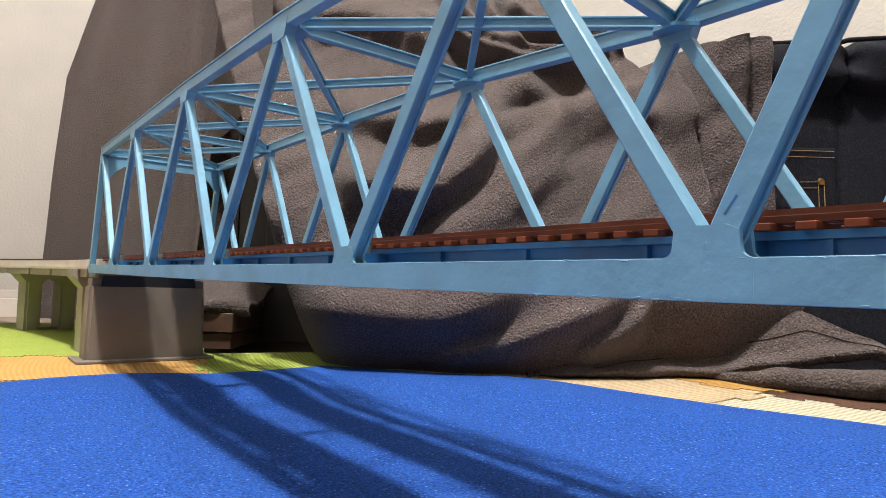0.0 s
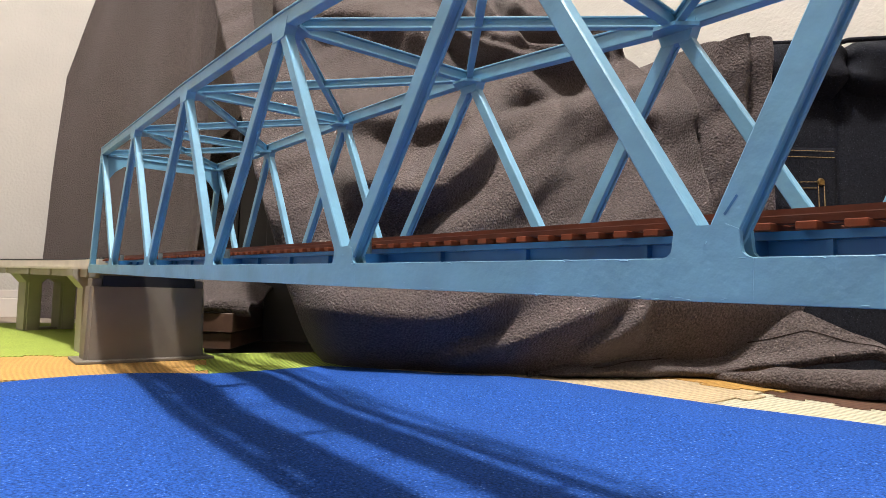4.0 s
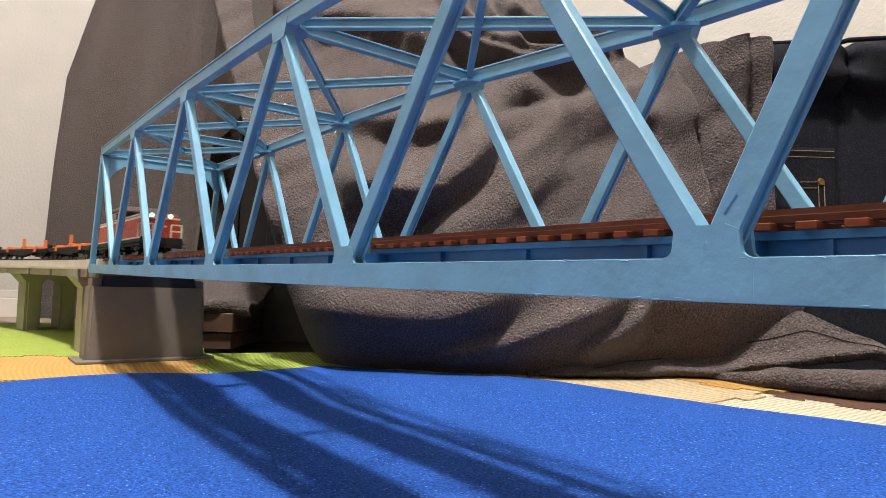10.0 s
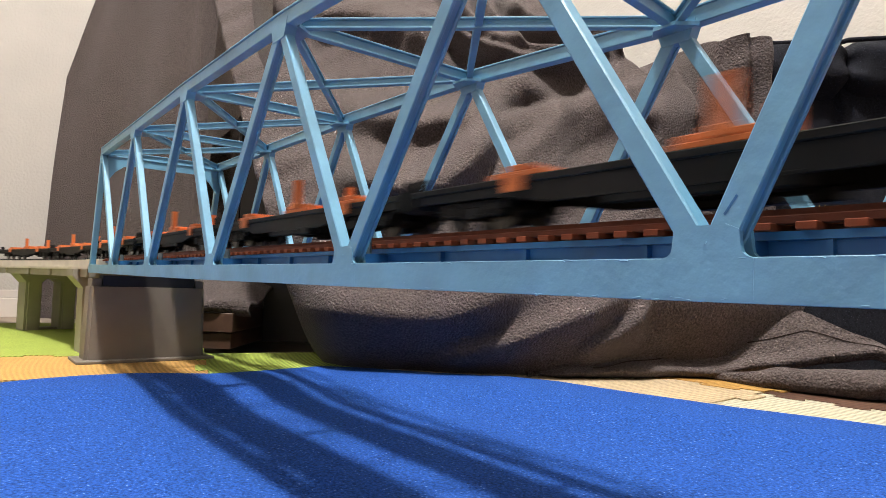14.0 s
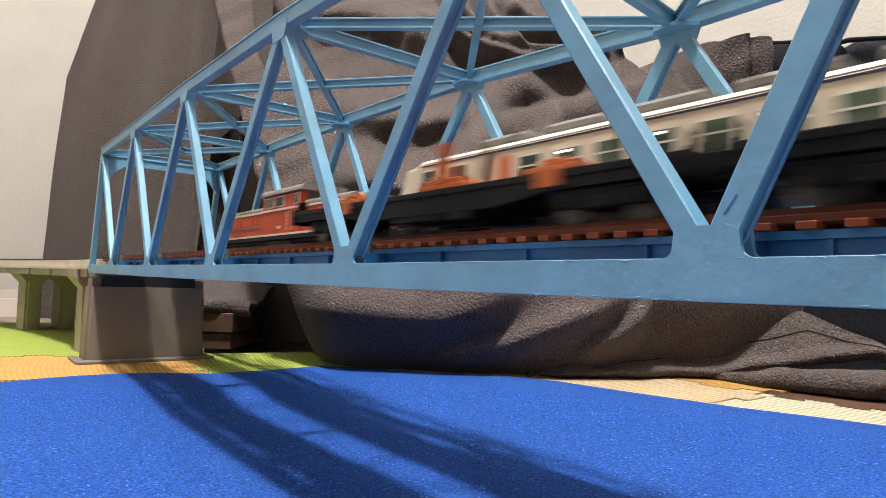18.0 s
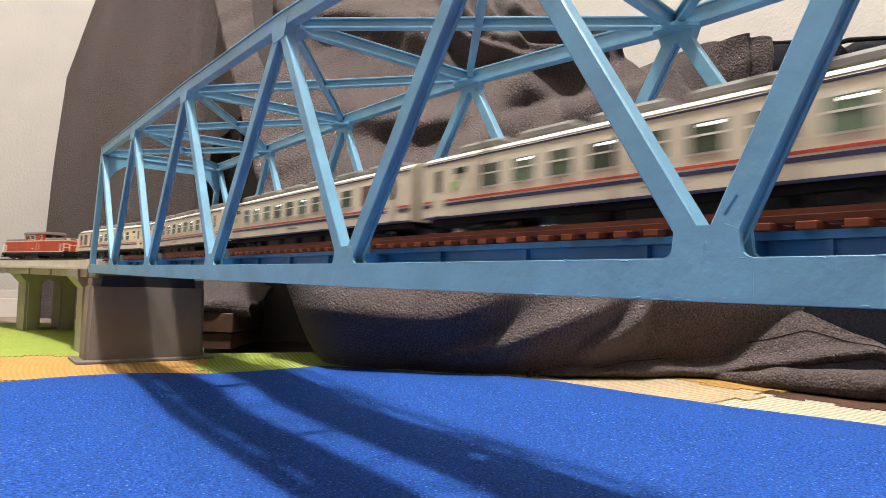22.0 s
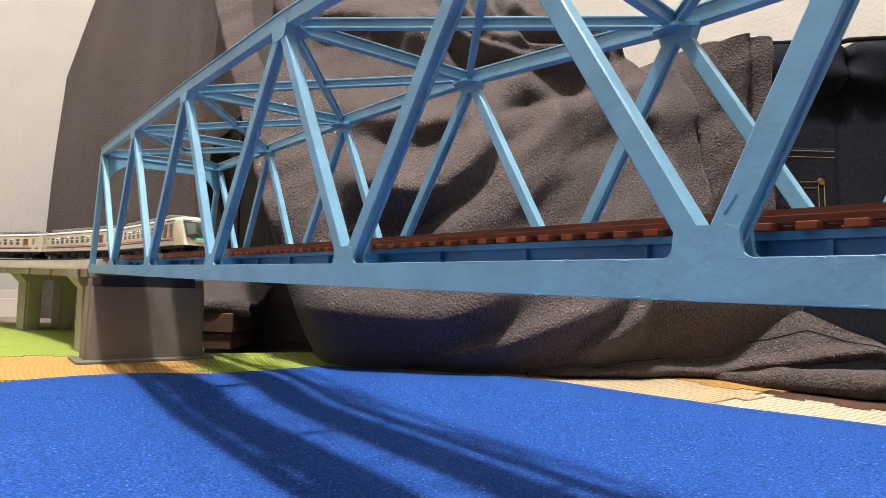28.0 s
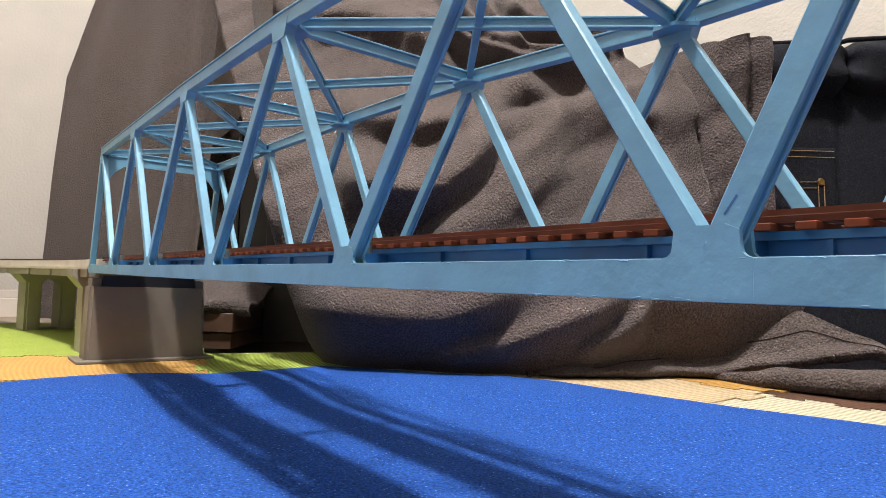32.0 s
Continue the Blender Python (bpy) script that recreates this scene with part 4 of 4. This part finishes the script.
def locomotive(label):
    t = tagged(empty("diesel_locomotive"), label, "locomotive", "diesel locomotives")
    L = 0.116
    part("frame", boxes((-L, L, -HW, HW, 0.0105, 0.0140), (-L + 0.002, L - 0.002, -HW + 0.003, HW - 0.003, 0.008, 0.0105), bevel=0.0003), M_BOGIE, t)
    for y in (-HW - 0.0002, HW - 0.0004):
        part("sill_stripe", boxes((-L, L, y, y + 0.0006, 0.0136, 0.0150)), M_WHITE, t)
    for x in (-L - 0.0004, L - 0.0002):
        part("end_sill", boxes((x, x + 0.0006, -HW, HW, 0.0060, 0.0150), bevel=0.0002), M_BOGIE, t)
    # two hoods and the cab between them
    for x0, x1, s in ((0.026, 0.109, 1), (-0.109, -0.040, -1)):
        h = part("hood", shell(hood_section(HW - 0.0018, 0.0142, 0.0352, 0.004), x0, x1), M_RED, t)
        part("hood_roof", shell(hood_section(HW - 0.0026, 0.0340, 0.0372, 0.0026), x0 + 0.001, x1 - 0.0012), M_LROOF, h)
        for y in (-HW + 0.0012, HW - 0.0018):
            part("hood_stripe", boxes((x0, x1, y, y + 0.0006, 0.0318, 0.0334)), M_WHITE, h)
            part("hood_seam", boxes((x0 + 0.004, x1 - 0.004, y + 0.0001, y + 0.0005, 0.0215, 0.0222)), M_LROOF, h)
        xe = x1 if s > 0 else x0
        part("end_stripe", boxes((xe - 0.0003, xe + 0.0003, -HW + 0.002, HW - 0.002, 0.0318, 0.0334)), M_WHITE, h)
        # louvre doors along the side
        n = int((x1 - x0 - 0.02) / 0.012)
        for k in range(n):
            xx = x0 + 0.012 + k * 0.012
            for y in (-HW + 0.0015, HW - 0.0020):
                part("access_door", boxes((xx, xx + 0.0098, y, y + 0.0005, 0.0232, 0.0306), bevel=0.0001), M_RED, h)
        for y in (-0.0078, 0.0078):
            lamp = bmesh.new()
            cyl(lamp, 0.0026, 0.004, Matrix.Translation((xe - s * 0.001, y, 0.0345)) @ Matrix.Rotation(math.pi / 2, 4, "Y"), 14)
            part("headlamp_housing", lamp, M_WHITE, h)
            glass = bmesh.new()
            cyl(glass, 0.0016, 0.0005, Matrix.Translation((xe + s * 0.0012, y, 0.0345)) @ Matrix.Rotation(math.pi / 2, 4, "Y"), 14)
            part("headlamp", glass, M_HEAD if s > 0 else M_WHITE, h, "glowing warm headlamp" if s > 0 else "")
        # nose rails and steps at the corners
        for y in (-HW + 0.0012, HW - 0.0012):
            sy = -1 if y < 0 else 1
            xr = xe + s * 0.0055
            bm = bmesh.new()
            for a, b in (((xr, y, 0.006), (xr, y, 0.0272)), ((xr, y - sy * 0.009, 0.0145), (xr, y - sy * 0.009, 0.0272)), ((xr, y, 0.0268), (xr, y - sy * 0.009, 0.0268)),
                         ((xr, y, 0.0210), (xr, y - sy * 0.009, 0.0210)), ((xr - s * 0.012, y, 0.0145), (xr - s * 0.012, y, 0.0272)), ((xr, y, 0.0268), (xr - s * 0.004, y, 0.0268))):
                beam(bm, a, b, (1, 0, 0) if abs(a[0] - b[0]) < 1e-6 else (0, 0, 1), 0.0012, 0.0012, 0)
            part("handrail", bm, M_WHITE, t)
            part("step", boxes((xr - 0.004, xr + 0.002, y - 0.003, y + 0.003, 0.0055, 0.0065), (xr - 0.004, xr + 0.002, y - 0.003, y + 0.003, 0.0098, 0.0106)), M_BOGIE, t)
        for y in (-0.005, 0.001):
            part("number_mark", boxes((xe - 0.0002, xe + 0.0004, y, y + 0.004, 0.0245, 0.0262)), M_WHITE, h)
        coupler(t, xe + s * 0.006, s)
    cab = part("cab", shell(hood_section(HW - 0.0004, 0.0142, 0.0440, 0.002), -0.041, 0.027), M_RED, t)
    pts = hood_section(HW + 0.0006, 0.0440, 0.0485, 0.0040)
    part("cab_roof", shell(pts, -0.0435, 0.0295), M_LROOF, cab)
    for y in (-HW + 0.0001, HW - 0.0006):
        part("cab_stripe", boxes((-0.041, 0.027, y - 0.0002, y + 0.0007, 0.0318, 0.0334)), M_WHITE, cab)
        for x, w in ((-0.0375, 0.0052), (-0.0125, 0.0135), (0.0055, 0.0135)):
            f = part("window_frame", boxes((x - 0.0006, x + w + 0.0006, y - 0.0002, y + 0.0007, 0.0345, 0.0422)), M_WHITE, cab)
            part("pane", boxes((x, x + w, y - 0.0004, y + 0.0009, 0.0352, 0.0415)), M_DARKPANE, f)
        part("cab_door", boxes((-0.0300, -0.0195, y - 0.0002, y + 0.0007, 0.0160, 0.0310), bevel=0.0001), M_RED, cab)
        for y2 in (-0.0296, -0.0206):
            part("handrail", boxes((y2, y2 + 0.0008, y - 0.0004, y + 0.0009, 0.0170, 0.0300)), M_WHITE, cab)
        for k in (-0.0075, -0.0045):
            part("number_mark", boxes((k, k + 0.0018, y - 0.0003, y + 0.0008, 0.0185, 0.0205)), M_WHITE, cab)
    for x in (-0.0414, 0.0270):
        for y in (-0.0125, 0.0035):
            part("pane", boxes((x, x + 0.0006, y, y + 0.009, 0.0385, 0.0428)), M_DARKPANE, cab)
    part("exhaust", boxes((0.034, 0.042, -0.004, 0.004, 0.0370, 0.0405), bevel=0.0006), M_LROOF, t)
    for y in (-1, 1):
        part("fuel_tank", boxes((-0.026, 0.022, min(y * 0.008, y * 0.0165), max(y * 0.008, y * 0.0165), 0.0035, 0.0108), bevel=0.0012), M_BOGIE, t)
        part("air_tank", boxes((0.027, 0.040, min(y * 0.010, y * 0.0155), max(y * 0.010, y * 0.0155), 0.0050, 0.0100), bevel=0.0016), M_BOGIE, t)
    for x in (-0.080, 0.080):
        add_bogie(t, x, BOGIE_LONG, 0.0135)
    add_bogie(t, 0.0, BOGIE_SHORT, 0.0115)
    return t


def flat_wagon():
    t = tagged(empty("flat_wagon"), "long black flat wagon with orange stakes and bolsters", "flat wagon", "flat wagons")
    L = 0.104
    part("deck", boxes((-L, L, -HW + 0.0012, HW - 0.0012, 0.0122, 0.0143), bevel=0.0003), M_BOGIE, t)
    for y in (-HW + 0.0022, HW - 0.0042):
        bm = bmesh.new()
        m = Matrix(((1, 0, 0, 0), (0, 0, 1, 0), (0, 1, 0, 0), (0, 0, 0, 1)))
        prism(bm, [(-L, 0.0125), (-L, 0.0095), (-0.060, 0.0092), (-0.038, 0.0062), (0.038, 0.0062), (0.060, 0.0092), (L, 0.0095), (L, 0.0125)], y, y + 0.002, m)
        bmesh.ops.recalc_face_normals(bm, faces=bm.faces)
        part("side_sill", bm, M_BOGIE, t)
    part("end_beam", boxes((-L - 0.001, -L + 0.001, -HW + 0.001, HW - 0.001, 0.0080, 0.0150)), M_BOGIE, t)
    part("end_beam", boxes((L - 0.001, L + 0.001, -HW + 0.001, HW - 0.001, 0.0080, 0.0150)), M_BOGIE, t)
    # a tall stake bolster near the middle, a low bolster to either side
    c = 0.011
    f = part("stake_bolster", boxes((c - 0.0125, c + 0.0125, -HW + 0.002, HW - 0.002, 0.0143, 0.0160), (c - 0.0035, c + 0.0035, -HW + 0.0012, HW - 0.0012, 0.0160, 0.0188),
                                    (c - 0.0110, c + 0.0110, -HW + 0.003, -HW + 0.006, 0.0160, 0.0180), (c - 0.0110, c + 0.0110, HW - 0.006, HW - 0.003, 0.0160, 0.0180), bevel=0.0003), M_RUST, t)
    for y in (-HW + 0.0035, HW - 0.0035):
        bm = bmesh.new()
        box(bm, c - 0.0021, c + 0.0021, y - 0.0017, y + 0.0017, 0.0186, 0.0292, 0.0003)
        cyl(bm, 0.0024, 0.0010, Matrix.Translation((c, y, 0.0295)), 10)
        part("stake", bm, M_RUST, f)
    for x in (-0.052, 0.062):
        part("bolster", boxes((x - 0.011, x + 0.011, -HW + 0.0016, HW - 0.0016, 0.0143, 0.0160), (x - 0.0045, x + 0.0045, -HW + 0.002, HW - 0.002, 0.0160, 0.0180), bevel=0.0003), M_RUST, t)
        for y in (-HW + 0.0003, HW - 0.0012):
            part("stake_pocket", boxes((x - 0.004, x + 0.004, y, y + 0.0009, 0.0098, 0.0150), bevel=0.0002), M_RUST, t)
    for x in (-0.076, 0.076):
        add_bogie(t, x, BOGIE_SHORT, 0.0115)
    for y in (-0.0128, 0.0128):
        part("brake_gear", boxes((-0.020, 0.012, y - 0.002, y + 0.002, 0.0040, 0.0068), (0.016, 0.026, y - 0.003, y + 0.003, 0.0035, 0.0072), bevel=0.0005), M_BOGIE, t)
    for s in (-1, 1):
        part("hand_wheel", boxes((s * L - 0.0004, s * L + 0.0004, -0.0145, -0.0095, 0.0150, 0.0195)), M_BOGIE, t)
        coupler(t, s * L, s)
    return t




def car_section(w=HW, z0=0.0143):
    pts = [(-w, z0), (w, z0), (w, 0.0405)]
    for k in range(1, 7):
        a = k / 6 * math.pi / 2
        pts.append((w * math.cos(a) ** 0.75 if k < 6 else 0.0, 0.0405 + 0.0055 * math.sin(a)))
    left = [(-y, z) for y, z in reversed(pts[2:-1])]
    return pts + left


def rake(z):
    """How far the raked end lies back at height z."""
    return 0.030 * max(0.0, (z - 0.0143) / 0.032 - 0.30) ** 1.1 + 0.0012


def carriage(end=False):
    """A coach; end: with the raked, rounded observation end at +x."""
    kind = "cream observation coach with a raked glazed end, red and navy stripes" if end else "cream passenger coach with red and navy stripes and roof units"
    t = tagged(empty("passenger_coach"), kind, "coach", "passenger coaches")
    L = 0.1415
    body = part("body", shell(car_section(), -L, L - 0.030 if end else L), M_CAR, t)
    if end:
        bm = shell(car_section(), L - 0.0305, L)
        for v in bm.verts:
            if v.co.x > L - 0.01:
                v.co.x -= rake(v.co.z)
                v.co.y *= 0.84
                if v.co.z > 0.042:
                    v.co.z -= 0.0012
        bmesh.ops.recalc_face_normals(bm, faces=bm.faces)
        part("nose", bm, M_CAR, t)
    xr = L - (0.0305 if end else 0.0008)
    roof = bmesh.new()
    pts = [(y * 1.004, z + 0.0006) for y, z in car_section() if z > 0.0412]
    prism(roof, pts, -L + 0.0008, xr, Matrix(((0, 0, 1, 0), (1, 0, 0, 0), (0, 1, 0, 0), (0, 0, 0, 1))))
    part("roof", roof, M_CROOF, t)
    for k in range(5 if end else 6):
        x = -0.108 + k * 0.0415
        part("roof_unit", boxes((x - 0.0155, x + 0.0155, -0.0105, 0.0105, 0.0455, 0.0506), bevel=0.0016), M_UNIT, t)
    for sy in (-1, 1):
        def plate(x0, x1, z0, z1, out):
            y = sy * HW
            return boxes((x0, x1, min(y - sy * 0.0006, y + sy * out), max(y - sy * 0.0006, y + sy * out), z0, z1))
        xe = L - (0.0305 if end else 0.0006)
        part("gutter_line", plate(-L + 0.0006, xr, 0.0408, 0.0415, 0.0003), M_NAVY, t)
        part("red_stripe", plate(-L + 0.0006, 0.058 if end else xe, 0.0219, 0.0229, 0.0002), M_LINE_RED, t)
        part("navy_stripe", plate(-L + 0.0006, 0.101 if end else xe, 0.0196, 0.0211, 0.0002), M_NAVY, t)
        part("skirt_line", plate(-L + 0.0006, xe, 0.0137, 0.0147, 0.0003), M_NAVY, t)
        # nine windows, a door at either end, one closed wide window
        for k in range(7 if end else 9):
            x = -0.0905 + k * 0.0205
            w = 0.0060
            fr = part("window_frame", plate(x - w - 0.0008, x + w + 0.0008, 0.0258, 0.0372, 0.0004), M_CROOF, t)
            part("pane", plate(x - w, x + w, 0.0266, 0.0364, 0.00055), M_PANE, fr)
            part("window_bar", plate(x - w, x + w, 0.0318, 0.0325, 0.0008), M_CROOF, fr)
            if k % 2 == 1:
                part("light_strip", plate(x - 0.001, x + 0.0045, 0.0350, 0.0359, 0.0007), M_STRIP, fr, "lit strip seen through the glass")
        if end:
            fr = part("window_frame", plate(0.0725, 0.0895, 0.0225, 0.0388, 0.0004), M_CAR, t)
            part("closed_window", plate(0.0735, 0.0885, 0.0234, 0.0380, 0.0006), M_CURTAIN, fr, "brown closed window")
            fr = part("window_frame", plate(0.0945, 0.1085, 0.0225, 0.0388, 0.0004), M_CAR, t)
            part("pane", plate(0.0952, 0.1078, 0.0234, 0.0380, 0.0006), M_DARKPANE, fr)
            # red plate over the lower part of the pane
            part("low_red_band", plate(0.0956, 0.1074, 0.0238, 0.0282, 0.0008), M_LINE_RED, fr, "red band low on the dark pane")
            m = Matrix(((1, 0, 0, 0), (0, 0, 1, 0), (0, 1, 0, 0), (0, 0, 0, 1)))
            for x, w, mm, name in ((0.0555, 0.0028, M_NAVY, "navy_slash"), (0.0532, 0.0012, M_LINE_RED, "red_slash")):
                bm = prism(bmesh.new(), [(x, 0.0405), (x + w, 0.0405), (x + w + 0.006, 0.0196), (x + 0.006, 0.0196)], sy * HW - 0.0003, sy * HW + 0.00035, m)
                bmesh.ops.recalc_face_normals(bm, faces=bm.faces)
                part(name, bm, mm, t)
            part("end_mark", plate(0.1035, 0.1108, 0.0212, 0.0220, 0.0003), M_LINE_RED, t)
            part("end_mark", plate(0.1050, 0.1108, 0.0194, 0.0202, 0.0003), M_NAVY, t)
        else:
            fr = part("window_frame", plate(0.0905, 0.1095, 0.0248, 0.0378, 0.0004), M_CROOF, t)
            part("closed_window", plate(0.0915, 0.1085, 0.0256, 0.0370, 0.0006), M_CURTAIN, fr, "brown closed window")
        for x in (-0.1285, 0.124) if not end else (-0.1285,):
            d = part("door", plate(x - 0.0050, x + 0.0050, 0.0160, 0.0392, 0.0003), M_CAR, t)
            part("door_pane", plate(x - 0.0022, x + 0.0022, 0.0268, 0.0372, 0.0005), M_DARKPANE, d)
            part("door_step", plate(x - 0.0055, x + 0.0055, 0.0150, 0.0160, 0.0010), M_CROOF, d)
        part("green_emblem", plate(-0.1185, -0.1130, 0.0275, 0.0310, 0.0003), M_EMBLEM, t)
        part("vent_window", plate(-0.1160, -0.1080, 0.0345, 0.0372, 0.0005), M_DARKPANE, t)
        part("lettering_bar", plate(-0.012, 0.004, 0.0172, 0.0180, 0.0003), M_UNIT, t)
    if end:
        # raked end: glazing, dark surround, glowing sign and tail lenses
        def face(y0, y1, z0, z1, out, name, material, parent, label=""):
            bm = bmesh.new()
            def xx(z):
                return L - rake(z) + out
            c = [(y0, z0), (y1, z0), (y1, z1), (y0, z1)]
            a = [bm.verts.new((xx(z), y, z)) for y, z in c]
            b = [bm.verts.new((xx(z) - 0.0014, y, z)) for y, z in c]
            bm.faces.new(a)
            bm.faces.new(b[::-1])
            for i in range(4):
                bm.faces.new((a[i], b[i], b[(i + 1) % 4], a[(i + 1) % 4]))
            bmesh.ops.recalc_face_normals(bm, faces=bm.faces)
            return part(name, bm, material, parent, label)
        fr = face(-0.0138, 0.0138, 0.0242, 0.0400, 0.0004, "end_glazing", M_DARKPANE, t, "dark wrapped end window")
        for y in (-0.0120, 0.0020):
            face(y, y + 0.010, 0.0260, 0.0385, 0.0007, "pane", M_PANE, fr)
        face(-0.0138, 0.0138, 0.0408, 0.0418, 0.0006, "visor_line", M_NAVY, t)
        face(-0.0034, 0.0034, 0.0202, 0.0219, 0.0009, "tail_sign", M_SIGN, t, "glowing green tail sign")
        face(-0.0044, 0.0044, 0.0178, 0.0196, 0.0009, "sign_foot", M_CROOF, t)
        for y in (-0.0125, 0.0098):
            face(y, y + 0.0027, 0.0195, 0.0216, 0.0009, "tail_lens", M_TAIL, t)
    else:
        part("gangway", boxes((L, L + 0.0035, -0.0055, 0.0055, 0.0145, 0.0375), bevel=0.0005), M_UNIT, t)
    part("gangway", boxes((-L - 0.0035, -L, -0.0055, 0.0055, 0.0145, 0.0375), bevel=0.0005), M_UNIT, t)
    part("underframe", boxes((-L + 0.002, L - (0.006 if end else 0.002), -HW + 0.004, HW - 0.004, 0.0112, 0.0144)), M_BOGIE, t)
    for x0, x1, z in ((-0.055, -0.030, 0.0045), (-0.024, -0.002, 0.0060), (0.006, 0.034, 0.0040), (0.040, 0.056, 0.0065)):
        part("equipment_box", boxes((x0, x1, -HW + 0.0032, HW - 0.0032, z, 0.0115), bevel=0.0008), M_BOGIE, t)
    for x in (-0.098, 0.098):
        add_bogie(t, x, BOGIE_SHORT, 0.0115)
    coupler(t, -L, -1)
    coupler(t, L - (0.004 if end else 0), 1)
    return t


freight_loco = locomotive("vermilion diesel locomotive with white rails leading flat wagons")
coach_loco = copy_thing(freight_loco, Matrix.Identity(4))
tagged(coach_loco, "vermilion diesel locomotive leading the cream coaches")
wagon = flat_wagon()
wagons = [wagon] + [copy_thing(wagon, Matrix.Identity(4)) for _ in range(5)]
end_coach = carriage(True)
coach = carriage(False)
coaches = [coach] + [copy_thing(coach, Matrix.Identity(4)) for _ in range(3)]
coaches.append(copy_thing(end_coach, Matrix.Identity(4)))


# ---------------------------------------------------------------- motion
def on_track(v, s, half, back):
    """A vehicle whose middle is at s, its bogies half a base apart, turned about when back."""
    a, b = track_point(v, s + half), track_point(v, s - half)
    turn = math.atan2(a[1] - b[1], a[0] - b[0]) + (math.pi if back else 0.0)
    return pose((a[0] + b[0]) / 2, (a[1] + b[1]) / 2, RAIL_Z, 0, 0, math.degrees(turn))


# where the middle of the freight locomotive is, in metres along the track
GOODS = [(0.0, -2.27), (6.0, -0.872), (7.0, -0.630), (8.0, -0.378), (9.0, -0.178), (10.0, 0.076), (11.0, 0.259), (12.0, 0.489), (13.0, 0.714), (14.0, 0.953),
         (16.0, 1.443), (17.0, 1.690), (18.0, 1.935), (32.0, 5.36)]


def goods_at(t):
    k = max(i for i in range(len(GOODS) - 1) if GOODS[i][0] <= t)
    (t0, c0), (t1, c1) = GOODS[k], GOODS[k + 1]
    def slope(i):
        p, q = GOODS[max(0, i - 1)], GOODS[min(len(GOODS) - 1, i + 1)]
        return (q[1] - p[1]) / (q[0] - p[0])
    h = t1 - t0
    u = (t - t0) / h
    return (c0 * (2 * u ** 3 - 3 * u ** 2 + 1) + c1 * (3 * u ** 2 - 2 * u ** 3)
            + h * slope(k) * (u ** 3 - 2 * u ** 2 + u) + h * slope(k + 1) * (u ** 3 - u ** 2))


def coaches_at(t):
    # place of the joint between the first two coaches; the train runs a little unevenly
    return (0.515 + 0.213 * (19.27 - t) + 0.022 * max(0.0, t - 28.3)
            + along(t, (15.5, -0.012), (17, -0.012), (18, -0.004), (18.7, -0.001), (20, 0), (26, 0), (28, -0.020), (29, -0.050), (30, -0.010), (31, -0.020), (32, -0.055)))


def motions():
    times = [0.5 * k for k in range(65)]
    walk(freight_loco, [(t, on_track(V_NEAR, goods_at(t), 0.08, False)) for t in times])
    for i, w in enumerate(wagons):
        off = -0.247 - 0.2165 * i
        walk(w, [(t, on_track(V_NEAR, goods_at(t) + off, 0.076, False)) for t in times])
    P = 0.294
    walk(coach_loco, [(t, on_track(V_FAR, coaches_at(t) - P - 0.146, 0.08, True)) for t in times])
    walk(end_coach, [(t, on_track(V_FAR, coaches_at(t) - P / 2, 0.098, True)) for t in times])
    for i, c in enumerate(coaches):
        walk(c, [(t, on_track(V_FAR, coaches_at(t) + P * (i + 0.5), 0.098, False)) for t in times])


motions()
